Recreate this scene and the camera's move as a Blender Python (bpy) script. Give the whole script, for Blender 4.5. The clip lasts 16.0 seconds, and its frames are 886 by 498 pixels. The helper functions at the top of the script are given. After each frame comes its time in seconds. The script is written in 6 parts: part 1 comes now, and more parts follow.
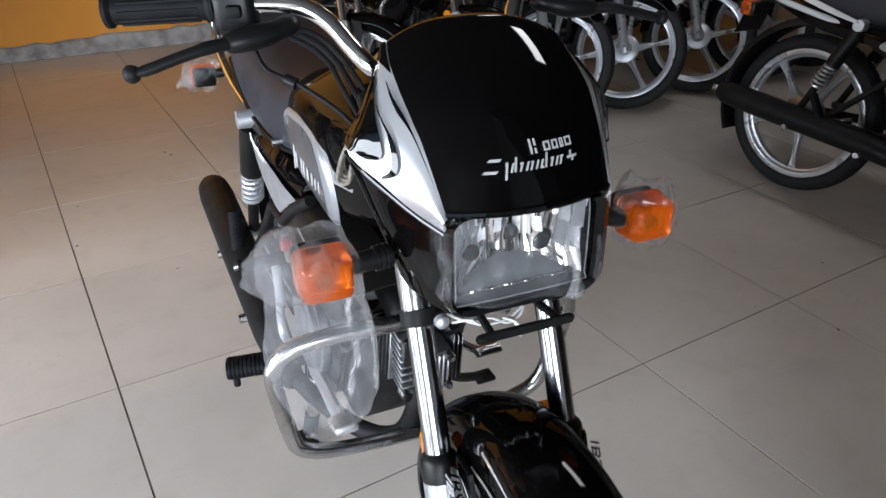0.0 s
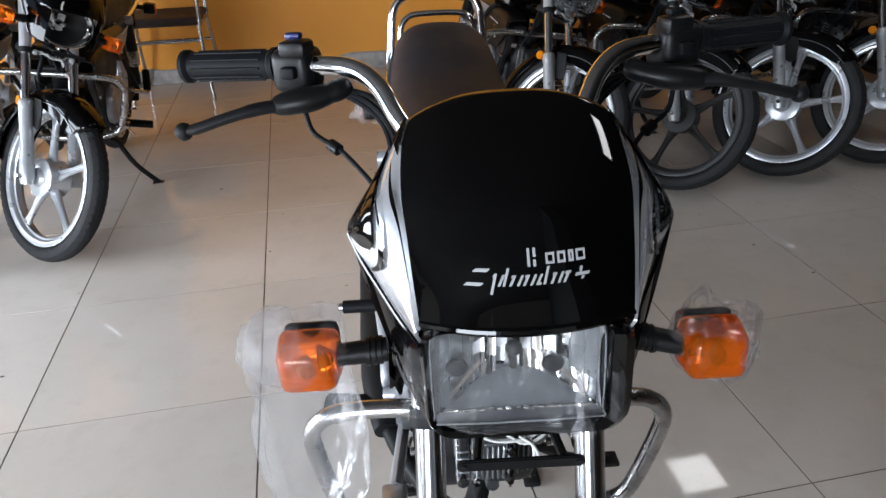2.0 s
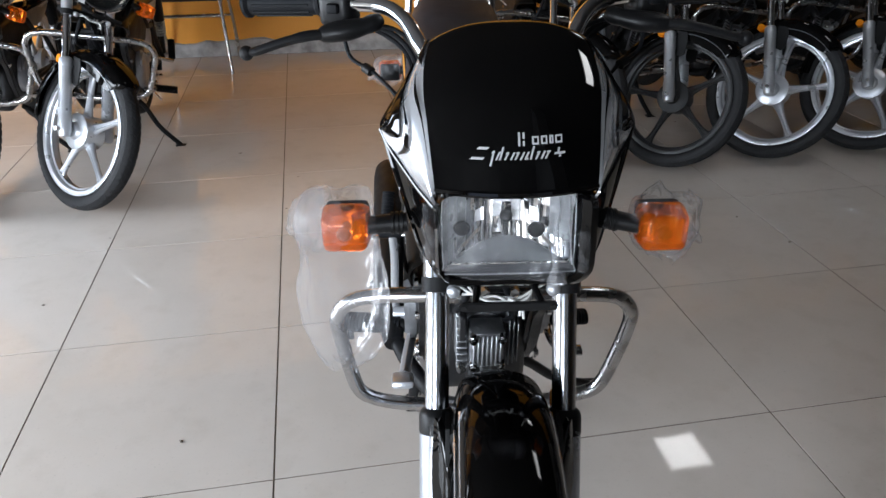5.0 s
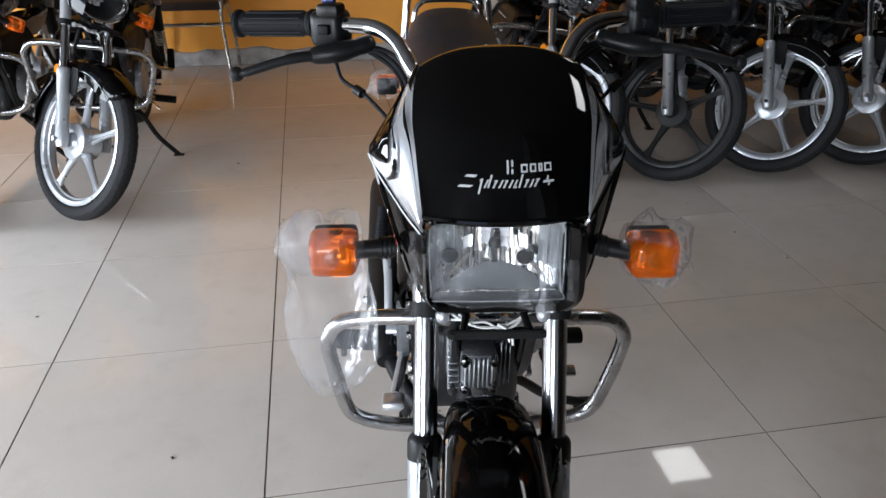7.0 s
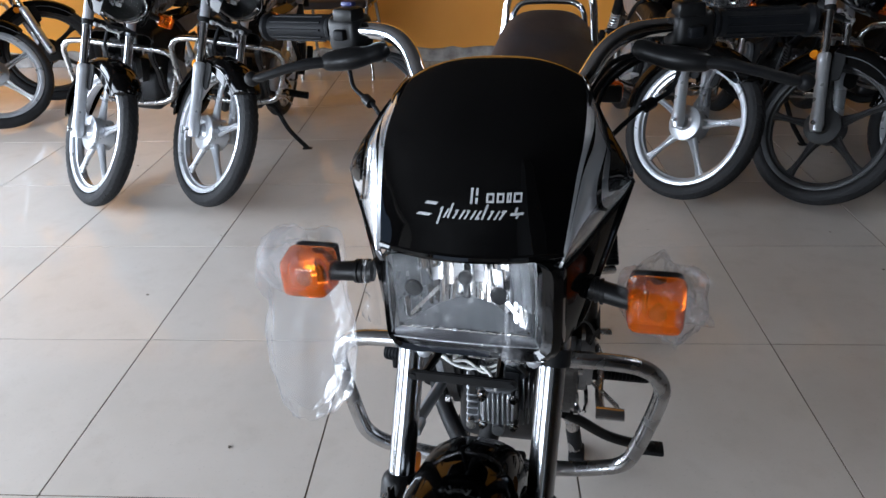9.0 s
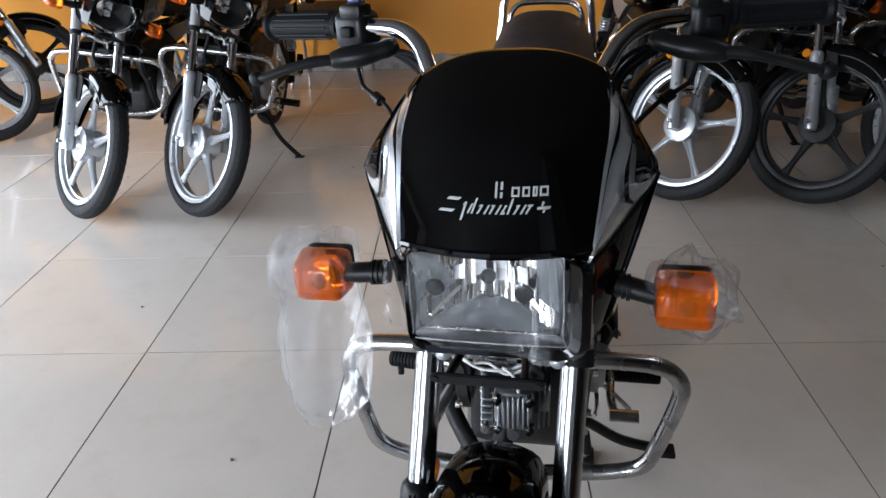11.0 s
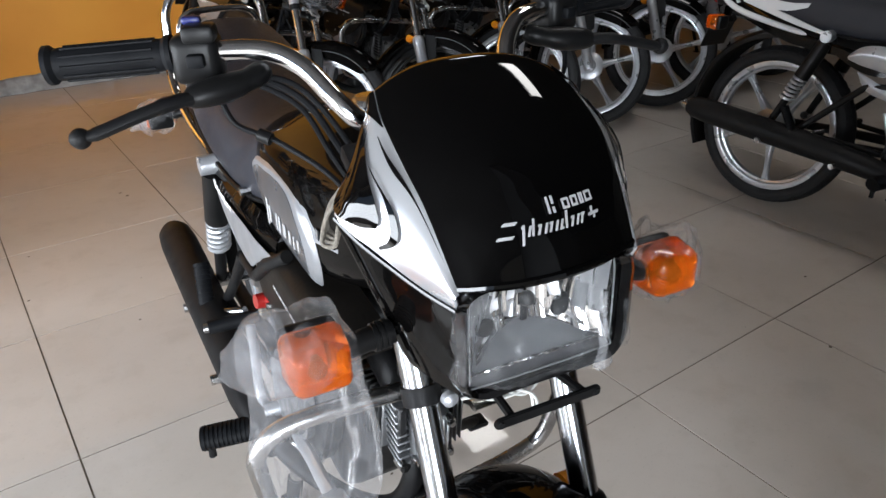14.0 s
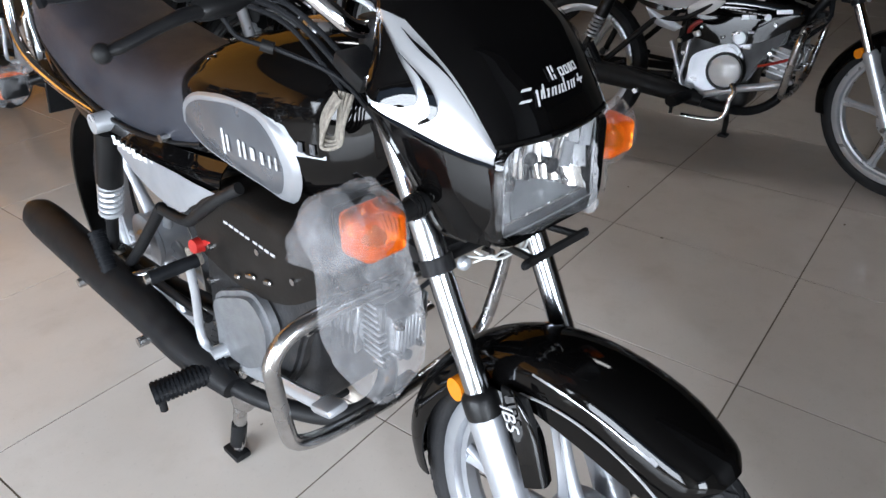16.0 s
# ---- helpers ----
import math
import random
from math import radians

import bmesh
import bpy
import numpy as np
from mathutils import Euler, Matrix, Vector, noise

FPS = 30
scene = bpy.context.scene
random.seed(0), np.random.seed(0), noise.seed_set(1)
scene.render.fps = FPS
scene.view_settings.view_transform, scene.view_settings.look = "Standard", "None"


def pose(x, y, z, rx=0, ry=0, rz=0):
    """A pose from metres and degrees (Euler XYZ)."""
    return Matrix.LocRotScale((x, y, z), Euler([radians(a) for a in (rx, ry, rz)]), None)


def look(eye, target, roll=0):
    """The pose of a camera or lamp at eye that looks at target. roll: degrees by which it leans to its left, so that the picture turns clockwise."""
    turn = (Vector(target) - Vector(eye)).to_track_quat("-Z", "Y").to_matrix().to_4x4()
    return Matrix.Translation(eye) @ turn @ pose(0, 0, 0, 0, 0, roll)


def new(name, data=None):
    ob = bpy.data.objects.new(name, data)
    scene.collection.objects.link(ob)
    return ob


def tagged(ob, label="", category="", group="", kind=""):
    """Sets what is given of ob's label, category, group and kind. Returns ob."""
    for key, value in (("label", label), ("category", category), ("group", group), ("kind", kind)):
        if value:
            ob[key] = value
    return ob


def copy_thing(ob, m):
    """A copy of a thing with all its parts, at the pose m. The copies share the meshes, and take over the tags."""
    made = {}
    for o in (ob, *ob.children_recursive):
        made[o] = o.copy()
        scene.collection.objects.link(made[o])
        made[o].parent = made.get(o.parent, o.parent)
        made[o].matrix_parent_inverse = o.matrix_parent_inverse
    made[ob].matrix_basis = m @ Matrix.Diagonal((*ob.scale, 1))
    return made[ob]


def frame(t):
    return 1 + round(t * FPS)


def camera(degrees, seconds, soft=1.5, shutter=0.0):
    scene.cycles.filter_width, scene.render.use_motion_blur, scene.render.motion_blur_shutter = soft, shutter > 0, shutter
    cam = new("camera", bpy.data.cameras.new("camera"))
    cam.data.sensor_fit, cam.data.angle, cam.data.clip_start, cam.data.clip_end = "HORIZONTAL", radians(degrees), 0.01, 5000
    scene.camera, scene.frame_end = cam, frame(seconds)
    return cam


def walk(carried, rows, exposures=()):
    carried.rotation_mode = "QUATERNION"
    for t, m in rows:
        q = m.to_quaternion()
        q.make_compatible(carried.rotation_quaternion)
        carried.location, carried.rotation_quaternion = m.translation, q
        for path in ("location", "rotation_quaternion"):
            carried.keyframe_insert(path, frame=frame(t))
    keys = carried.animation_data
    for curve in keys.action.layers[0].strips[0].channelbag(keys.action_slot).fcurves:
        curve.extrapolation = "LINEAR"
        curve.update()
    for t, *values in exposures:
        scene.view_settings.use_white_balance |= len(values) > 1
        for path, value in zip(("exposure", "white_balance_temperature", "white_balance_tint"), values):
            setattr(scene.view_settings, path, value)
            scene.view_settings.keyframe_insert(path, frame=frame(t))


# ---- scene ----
cam = camera(63.6, 16.0, soft=1.5)
PATH = [
    (0, (0.553, -1.593, 1.182), (1.476, -0.113, 0.203), 0.8),
    (0.5, (0.644, -1.564, 1.175), (1.392, 0.014, 0.2), 0.1),
    (1, (0.745, -1.565, 1.183), (1.229, 0.095, 0.178), 0.1),
    (1.5, (0.795, -1.57, 1.188), (1.156, 0.131, 0.199), -1.5),
    (2, (0.816, -1.571, 1.211), (1.138, 0.169, 0.278), -2.1),
    (2.5, (0.825, -1.578, 1.206), (1.14, 0.151, 0.251), -2.3),
    (3, (0.824, -1.578, 1.195), (1.129, 0.126, 0.194), -2.4),
    (3.5, (0.807, -1.604, 1.189), (1.118, 0.099, 0.188), -2.4),
    (4, (0.791, -1.675, 1.192), (1.114, 0.03, 0.198), -1.9),
    (4.2, (0.779, -1.711, 1.192), (1.11, -0.001, 0.209), -1.0),
    (6.3, (0.758, -1.821, 1.19), (1.069, -0.074, 0.268), -0.0),
    (6.5, (0.766, -1.801, 1.197), (1.054, -0.061, 0.254), -0.8),
    (7, (0.781, -1.779, 1.208), (1.096, -0.037, 0.278), 0.2),
    (7.5, (0.825, -1.768, 1.199), (0.993, 0.005, 0.289), -1.6),
    (8, (0.928, -1.738, 1.2), (0.913, 0.039, 0.281), -0.3),
    (8.5, (0.974, -1.714, 1.201), (0.879, 0.061, 0.285), -1.0),
    (9, (0.994, -1.706, 1.2), (0.877, 0.061, 0.272), -1.8),
    (9.2, (0.993, -1.717, 1.171), (0.857, 0.072, 0.287), -3.3),
    (11.3, (0.939, -1.689, 1.185), (0.883, 0.085, 0.264), -1.9),
    (11.5, (0.906, -1.69, 1.194), (0.915, 0.074, 0.253), -1.3),
    (12, (0.8, -1.695, 1.207), (1.047, 0.066, 0.292), -0.8),
    (12.5, (0.717, -1.697, 1.206), (1.154, 0.026, 0.289), -0.7),
    (13, (0.664, -1.649, 1.184), (1.24, 0.027, 0.256), 0.4),
    (13.5, (0.631, -1.534, 1.172), (1.395, 0.042, 0.206), -2.4),
    (14, (0.577, -1.481, 1.184), (1.596, -0.037, 0.246), -0.6),
    (14.5, (0.429, -1.475, 1.206), (1.699, -0.172, 0.377), -1.7),
    (15, (0.322, -1.501, 1.212), (1.694, -0.297, 0.397), -1.5),
    (15.5, (0.296, -1.486, 1.179), (1.661, -0.32, 0.298), -1.1),
    (16, (0.309, -1.426, 1.139), (1.702, -0.39, 0.145), 0.0),
]
walk(cam, [(t, look(eye, target, roll)) for t, eye, target, roll in PATH], exposures=[(0, 0.02, 6250, 10), (4, 0.0, 6200, 10), (7, -0.08, 6250, 10), (8.5, -0.15, 6050, 10), (9.2, -0.17, 6000, 10), (11.5, -0.2, 6300, 10), (12.2, -0.12, 6550, 10), (13.2, -0.08, 6550, 10), (14, 0.15, 6450, 10), (15, 0.37, 6220, 10), (16, 0.37, 6200, 10)])

# ---- light ----
world = bpy.data.worlds.new("world")
scene.world = world
world.use_nodes = True
wn = world.node_tree.nodes
sky = wn.new("ShaderNodeTexSky")
sky.sky_type, sky.sun_disc = "NISHITA", False
sky.sun_elevation, sky.sun_rotation = radians(48), radians(215)
world.node_tree.links.new(sky.outputs[0], wn["Background"].inputs[0])
wn["Background"].inputs[1].default_value = 0.12

sun = new("sun", bpy.data.lights.new("sun", "SUN"))
sun.data.energy, sun.data.angle, sun.data.color = 2.5, radians(0.6), (1.0, 0.95, 0.86)
sun.matrix_world = look((-4, -12, 12), (0, -5.5, 0))


def area(name, eye, target, sx, sy, watts, colour=(1, 1, 1)):
    d = bpy.data.lights.new(name, "AREA")
    d.shape, d.size, d.size_y, d.energy, d.color = "RECTANGLE", sx, sy, watts, colour
    ob = new(name, d)
    ob.matrix_world = look(eye, target)
    return ob


# area lamps stand in for daylight from an unseen shop front and side windows
area("shopfront_daylight", (-1.5, -4.75, 1.1), (-1.45, 0, 1.0), 1.9, 1.6, 230, (0.865, 0.928, 1.0))
area("side_daylight", (-2.65, -0.75, 0.9), (0, -0.75, 0.8), 3.4, 1.1, 265, (0.865, 0.928, 1.0))
# added fill, aimed down to brighten the left floor and the orange wall
area("west_fill", (-4.15, 2.15, 1.15), (-1.6, 2.35, 0.0), 1.2, 1.5, 100, (0.865, 0.928, 1.0))


# ---- materials ----
def material(name, base, rough=0.5, metal=0.0, coat=0.0, spec=0.5):
    m = bpy.data.materials.new(name)
    m.use_nodes = True
    b = m.node_tree.nodes["Principled BSDF"]
    b.inputs["Base Color"].default_value = (*base, 1)
    b.inputs["Roughness"].default_value = rough
    b.inputs["Metallic"].default_value = metal
    b.inputs["Coat Weight"].default_value = coat
    b.inputs["Coat Roughness"].default_value = 0.03
    b.inputs["Specular IOR Level"].default_value = spec
    return m


def vary(m, base, dark, scale=8.0, detail=6.0, lo=0.35, hi=0.7, rough=None, bump=0.0, bscale=60.0, rnd=0.0):
    """Two-scale colour variation, roughness variation and fine relief on object coordinates."""
    t, b = m.node_tree, m.node_tree.nodes["Principled BSDF"]
    co = t.nodes.new("ShaderNodeTexCoord")
    n = t.nodes.new("ShaderNodeTexNoise")
    n.inputs["Scale"].default_value, n.inputs["Detail"].default_value = scale, detail
    t.links.new(co.outputs["Object"], n.inputs["Vector"])
    r = t.nodes.new("ShaderNodeMapRange")
    r.inputs[1].default_value, r.inputs[2].default_value = lo, hi
    t.links.new(n.outputs[0], r.inputs[0])
    mix = t.nodes.new("ShaderNodeMix")
    mix.data_type = "RGBA"
    mix.inputs[6].default_value, mix.inputs[7].default_value = (*base, 1), (*dark, 1)
    t.links.new(r.outputs[0], mix.inputs[0])
    out = mix.outputs[2]
    if rnd:
        oi = t.nodes.new("ShaderNodeObjectInfo")
        hs = t.nodes.new("ShaderNodeHueSaturation")
        mr = t.nodes.new("ShaderNodeMapRange")
        mr.inputs[3].default_value, mr.inputs[4].default_value = 1 - rnd, 1 + rnd
        t.links.new(oi.outputs["Random"], mr.inputs[0])
        t.links.new(mr.outputs[0], hs.inputs["Value"])
        t.links.new(out, hs.inputs["Color"])
        out = hs.outputs[0]
    t.links.new(out, b.inputs["Base Color"])
    if rough:
        rr = t.nodes.new("ShaderNodeMapRange")
        rr.inputs[1].default_value, rr.inputs[2].default_value = 0.3, 0.7
        rr.inputs[3].default_value, rr.inputs[4].default_value = rough
        t.links.new(n.outputs[0], rr.inputs[0])
        t.links.new(rr.outputs[0], b.inputs["Roughness"])
    if bump:
        n2 = t.nodes.new("ShaderNodeTexNoise")
        n2.inputs["Scale"].default_value, n2.inputs["Detail"].default_value = bscale, 5
        t.links.new(co.outputs["Object"], n2.inputs["Vector"])
        bp = t.nodes.new("ShaderNodeBump")
        bp.inputs["Strength"].default_value, bp.inputs["Distance"].default_value = bump, 0.004
        t.links.new(n2.outputs[0], bp.inputs["Height"])
        t.links.new(bp.outputs[0], b.inputs["Normal"])
    return m


def paint(name, base, dark=None, **k):
    m = material(name, base, k.pop("r", 0.5), k.pop("metal", 0.0), k.pop("coat", 0.0), k.pop("spec", 0.5))
    return vary(m, base, dark or tuple(c * 0.75 for c in base), **k)


BLACK = paint("black_gloss_paint", (0.0012, 0.0012, 0.0013), (0.002, 0.0018, 0.0018), r=0.3, coat=0.8, spec=0.0, scale=3)
TANKBLACK = paint("black_tank_paint", (0.0014, 0.0013, 0.0013), (0.0022, 0.002, 0.002), r=0.3, coat=0.5, spec=0.0, scale=3)
TANKBLACK.node_tree.nodes["Principled BSDF"].inputs["Coat Roughness"].default_value = 0.06
CHROME = paint("chrome", (0.82, 0.82, 0.83), (0.72, 0.72, 0.73), metal=1.0, rough=(0.05, 0.13), scale=14)
DULLCHROME = paint("dull_chrome", (0.55, 0.55, 0.56), (0.36, 0.35, 0.34), metal=1.0, rough=(0.14, 0.34), scale=22)
ALLOY = paint("silver_alloy_paint", (0.38, 0.395, 0.42), (0.31, 0.32, 0.345), metal=0.6, rough=(0.30, 0.42), scale=18)
DARKALLOY = paint("black_alloy_paint", (0.018, 0.018, 0.019), (0.03, 0.03, 0.03), spec=0.3, rough=(0.35, 0.5), scale=18)
CAST = paint("cast_aluminium", (0.32, 0.327, 0.34), (0.21, 0.215, 0.225), metal=0.8, rough=(0.35, 0.55), scale=30, bump=0.25, bscale=220)
DARKCAST = paint("dark_cast_aluminium", (0.035, 0.035, 0.037), (0.022, 0.022, 0.023), metal=0.5, rough=(0.35, 0.5), scale=25, bump=0.2, bscale=200)
FORKCHROME = paint("brushed_fork_chrome", (0.40, 0.41, 0.43), (0.31, 0.32, 0.335), metal=1.0, rough=(0.13, 0.2), scale=24)
SLIDER = paint("bright_slider_paint", (0.54, 0.555, 0.58), (0.45, 0.465, 0.49), metal=0.6, rough=(0.25, 0.36), scale=18)
SHIELD = paint("brown_black_shield", (0.009, 0.008, 0.0072), (0.014, 0.012, 0.0105), spec=0.10, rough=(0.35, 0.5), scale=14, bump=0.1, bscale=200)
RUBBER = paint("tyre_rubber", (0.011, 0.011, 0.012), (0.021, 0.021, 0.022), spec=0.25, rough=(0.55, 0.8), scale=30, bump=0.3, bscale=260)
GRIP = paint("grip_rubber", (0.005, 0.0055, 0.0065), (0.009, 0.0095, 0.011), spec=0.10, rough=(0.45, 0.6), scale=40)
MATT = paint("matt_black_metal", (0.007, 0.007, 0.008), (0.011, 0.011, 0.011), spec=0.16, rough=(0.42, 0.58), scale=30, bump=0.1, bscale=300)
PLASTIC = paint("black_plastic", (0.005, 0.005, 0.0055), (0.008, 0.008, 0.008), spec=0.20, rough=(0.3, 0.45), scale=20)
SEATMAT = paint("black_seat_vinyl", (0.013, 0.015, 0.022), (0.021, 0.022, 0.029), spec=0.35, rough=(0.42, 0.6), scale=12, bump=0.35, bscale=420)
SILVER = paint("silver_decal", (0.70, 0.71, 0.73), (0.60, 0.61, 0.635), metal=0.7, coat=0.6, rough=(0.18, 0.3), scale=10)
GREYDECAL = paint("grey_decal", (0.12, 0.127, 0.14), (0.085, 0.09, 0.10), metal=0.4, coat=0.5, rough=(0.25, 0.35), scale=10)
WHITE = paint("white_lettering", (0.75, 0.75, 0.75), (0.66, 0.66, 0.66), rough=(0.35, 0.45), scale=30)
LETTER = paint("pale_grey_lettering", (0.44, 0.44, 0.45), (0.37, 0.37, 0.38), rough=(0.35, 0.45), scale=30)
WHITEPAINT = paint("white_bike_paint", (0.72, 0.73, 0.74), (0.64, 0.65, 0.66), coat=1.0, rough=(0.2, 0.3), scale=8)
REDPAINT = paint("red_plastic", (0.36, 0.016, 0.012), (0.27, 0.012, 0.010), coat=0.5, rough=(0.25, 0.4), scale=15)
WIRE = paint("white_cable_sleeve", (0.62, 0.62, 0.6), (0.45, 0.45, 0.43), rough=(0.4, 0.6), scale=60)
ROPE = paint("braided_seal_cord", (0.24, 0.215, 0.18), (0.13, 0.115, 0.095), rough=(0.6, 0.8), scale=160, bump=0.5, bscale=500)
BLUE = paint("blue_switch_plastic", (0.006, 0.013, 0.12), (0.005, 0.01, 0.09), rough=(0.3, 0.4), scale=20)


def clear(name, tint, rough, trans=1.0, ior=1.45):
    m = material(name, tint, rough)
    b = m.node_tree.nodes["Principled BSDF"]
    b.inputs["Transmission Weight"].default_value, b.inputs["IOR"].default_value = trans, ior
    return m


AMBER = clear("amber_lens", (0.76, 0.145, 0.008), 0.06, 0.66, 1.35)
REDLENS = clear("red_lens", (0.7, 0.02, 0.01), 0.15, 0.5, 1.4)
REFLEX = clear("amber_reflex", (0.9, 0.30, 0.012), 0.12, 0.4, 1.4)
GLASS = clear("headlamp_glass", (1, 1, 1), 0.02, 1.0, 1.12)


def film_material(name, milk, bump, bscale, rough=0.17, gloss=0.34):
    """Thin crumpled polythene: mostly see-through, with a milky scatter and sharp glints."""
    m = bpy.data.materials.new(name)
    m.use_nodes = True
    t = m.node_tree
    t.nodes.remove(t.nodes["Principled BSDF"])
    tr = t.nodes.new("ShaderNodeBsdfTransparent")
    tr.inputs[0].default_value = (0.96, 0.96, 0.965, 1)
    df = t.nodes.new("ShaderNodeBsdfDiffuse")
    df.inputs[0].default_value = (0.66, 0.66, 0.68, 1)
    gl = t.nodes.new("ShaderNodeBsdfGlossy")
    gl.inputs["Roughness"].default_value = rough
    fr = t.nodes.new("ShaderNodeFresnel")
    fr.inputs["IOR"].default_value = 1.5
    co = t.nodes.new("ShaderNodeTexCoord")
    n = t.nodes.new("ShaderNodeTexNoise")
    n.inputs["Scale"].default_value, n.inputs["Detail"].default_value, n.inputs["Distortion"].default_value = bscale, 1.5, 1.2
    # creases: the ridges where the noise crosses its middle value
    ab = t.nodes.new("ShaderNodeMath")
    ab.operation = "SUBTRACT"
    ab.inputs[1].default_value = 0.5
    ab2 = t.nodes.new("ShaderNodeMath")
    ab2.operation = "ABSOLUTE"
    mr = t.nodes.new("ShaderNodeMapRange")
    mr.inputs[1].default_value, mr.inputs[2].default_value = 0.0, 0.03
    mr.inputs[3].default_value, mr.inputs[4].default_value = milk * 1.5, milk
    bp = t.nodes.new("ShaderNodeBump")
    bp.inputs["Strength"].default_value, bp.inputs["Distance"].default_value = bump, 0.02
    mix, top = t.nodes.new("ShaderNodeMixShader"), t.nodes.new("ShaderNodeMixShader")
    t.links.new(co.outputs["Object"], n.inputs["Vector"])
    t.links.new(n.outputs[0], ab.inputs[0])
    t.links.new(ab.outputs[0], ab2.inputs[0])
    t.links.new(ab2.outputs[0], bp.inputs["Height"])
    t.links.new(ab2.outputs[0], mr.inputs[0])
    for nd in (gl, fr):
        t.links.new(bp.outputs[0], nd.inputs["Normal"])
    t.links.new(mr.outputs[0], mix.inputs[0])
    t.links.new(tr.outputs[0], mix.inputs[1])
    t.links.new(df.outputs[0], mix.inputs[2])
    half = t.nodes.new("ShaderNodeMath")
    half.operation = "MULTIPLY"
    half.inputs[1].default_value = gloss
    t.links.new(fr.outputs[0], half.inputs[0])
    t.links.new(half.outputs[0], top.inputs[0])
    t.links.new(mix.outputs[0], top.inputs[1])
    t.links.new(gl.outputs[0], top.inputs[2])
    t.links.new(top.outputs[0], t.nodes["Material Output"].inputs[0])
    return m


FILM = film_material("polythene_film", 0.04, 0.22, 14)
FILM_LAMP = film_material("polythene_lamp_film", 0.040, 0.3, 22, 0.18, 0.30)
FILM_TAIL = film_material("polythene_film_tail", 0.13, 0.2, 20, 0.25, 0.30)
FILM_THICK = film_material("polythene_bag", 0.075, 0.18, 12, 0.34, 0.18)

def tile_material():
    """Glazed tile: cloudy tone over the whole floor, fine speckle, smudged gloss, each tile a little different."""
    m = material("glazed_floor_tile", (0.62, 0.58, 0.54), 0.06, spec=0.36)
    t, b = m.node_tree, m.node_tree.nodes["Principled BSDF"]
    ge = t.nodes.new("ShaderNodeNewGeometry")

    def cloud(scale, detail, lo, hi, a, z):
        n = t.nodes.new("ShaderNodeTexNoise")
        n.inputs["Scale"].default_value, n.inputs["Detail"].default_value = scale, detail
        n.inputs["Roughness"].default_value = 0.6
        t.links.new(ge.outputs["Position"], n.inputs["Vector"])
        r = t.nodes.new("ShaderNodeMapRange")
        for k, v in zip((1, 2, 3, 4), (lo, hi, a, z)):
            r.inputs[k].default_value = v
        t.links.new(n.outputs[0], r.inputs[0])
        return r.outputs[0]

    def blend(fac, one, two):
        x = t.nodes.new("ShaderNodeMix")
        x.data_type = "RGBA"
        t.links.new(fac, x.inputs[0])
        if isinstance(one, tuple):
            x.inputs[6].default_value = (*one, 1)
        else:
            t.links.new(one, x.inputs[6])
        x.inputs[7].default_value = (*two, 1)
        return x.outputs[2]

    col = blend(cloud(1.7, 6, 0.35, 0.7, 0, 1), (0.66, 0.600, 0.540), (0.585, 0.528, 0.468))
    col = blend(cloud(9, 8, 0.52, 0.78, 0, 0.38), col, (0.47, 0.41, 0.345))
    col = blend(cloud(120, 2, 0.62, 0.75, 0, 0.35), col, (0.44, 0.40, 0.35))
    oi = t.nodes.new("ShaderNodeObjectInfo")
    mr = t.nodes.new("ShaderNodeMapRange")
    mr.inputs[3].default_value, mr.inputs[4].default_value = 0.965, 1.035
    hs = t.nodes.new("ShaderNodeHueSaturation")
    t.links.new(oi.outputs["Random"], mr.inputs[0])
    t.links.new(mr.outputs[0], hs.inputs["Value"])
    t.links.new(col, hs.inputs["Color"])
    t.links.new(hs.outputs[0], b.inputs["Base Color"])
    t.links.new(cloud(5, 7, 0.4, 0.75, 0.028, 0.055), b.inputs["Roughness"])
    return m


TILE = tile_material()
GROUT = paint("floor_grout", (0.19, 0.155, 0.12), (0.12, 0.095, 0.07), scale=20, rough=(0.8, 0.95))
ORANGE = paint("orange_wall_paint", (0.96, 0.42, 0.05), (0.88, 0.36, 0.04), scale=1.6, rough=(0.45, 0.6), bump=0.12, bscale=30)
# for the added light-blocking wall; dark so the visor mirrors no band
BLOCKDARK = paint("dark_light_block", (0.03, 0.03, 0.032), (0.02, 0.02, 0.021), scale=1.5, rough=(0.5, 0.7), bump=0.1, bscale=30)
CREAM = paint("drab_wall_paint", (0.24, 0.225, 0.20), (0.19, 0.18, 0.16), scale=1.3, rough=(0.5, 0.7), bump=0.1, bscale=30)
# the ceiling's shadow is put into this colour, so gloss mirrors it dark
CEIL = paint("ceiling_paint", (0.030, 0.028, 0.027), (0.024, 0.022, 0.021), scale=1.5, rough=(0.7, 0.9))
CEMENT = paint("bare_cement_skirting", (0.52, 0.50, 0.48), (0.26, 0.24, 0.225), scale=14, rough=(0.75, 0.95), bump=0.8, bscale=40)
EARTH = paint("forecourt_concrete", (0.33, 0.31, 0.28), (0.25, 0.23, 0.21), scale=0.8, rough=(0.8, 0.95), bump=0.3, bscale=20)
STEEL = paint("chair_steel_tube", (0.62, 0.62, 0.62), (0.45, 0.44, 0.43), metal=1.0, rough=(0.15, 0.3), scale=20)
FABRIC = paint("dark_chair_vinyl", (0.03, 0.022, 0.02), (0.045, 0.03, 0.027), scale=20, rough=(0.5, 0.7), bump=0.2, bscale=200)
PANEL = bpy.data.materials.new("lamp_panel_diffuser")
PANEL.use_nodes = True
PANEL.node_tree.nodes["Principled BSDF"].inputs["Base Color"].default_value = (0.9, 0.9, 0.9, 1)
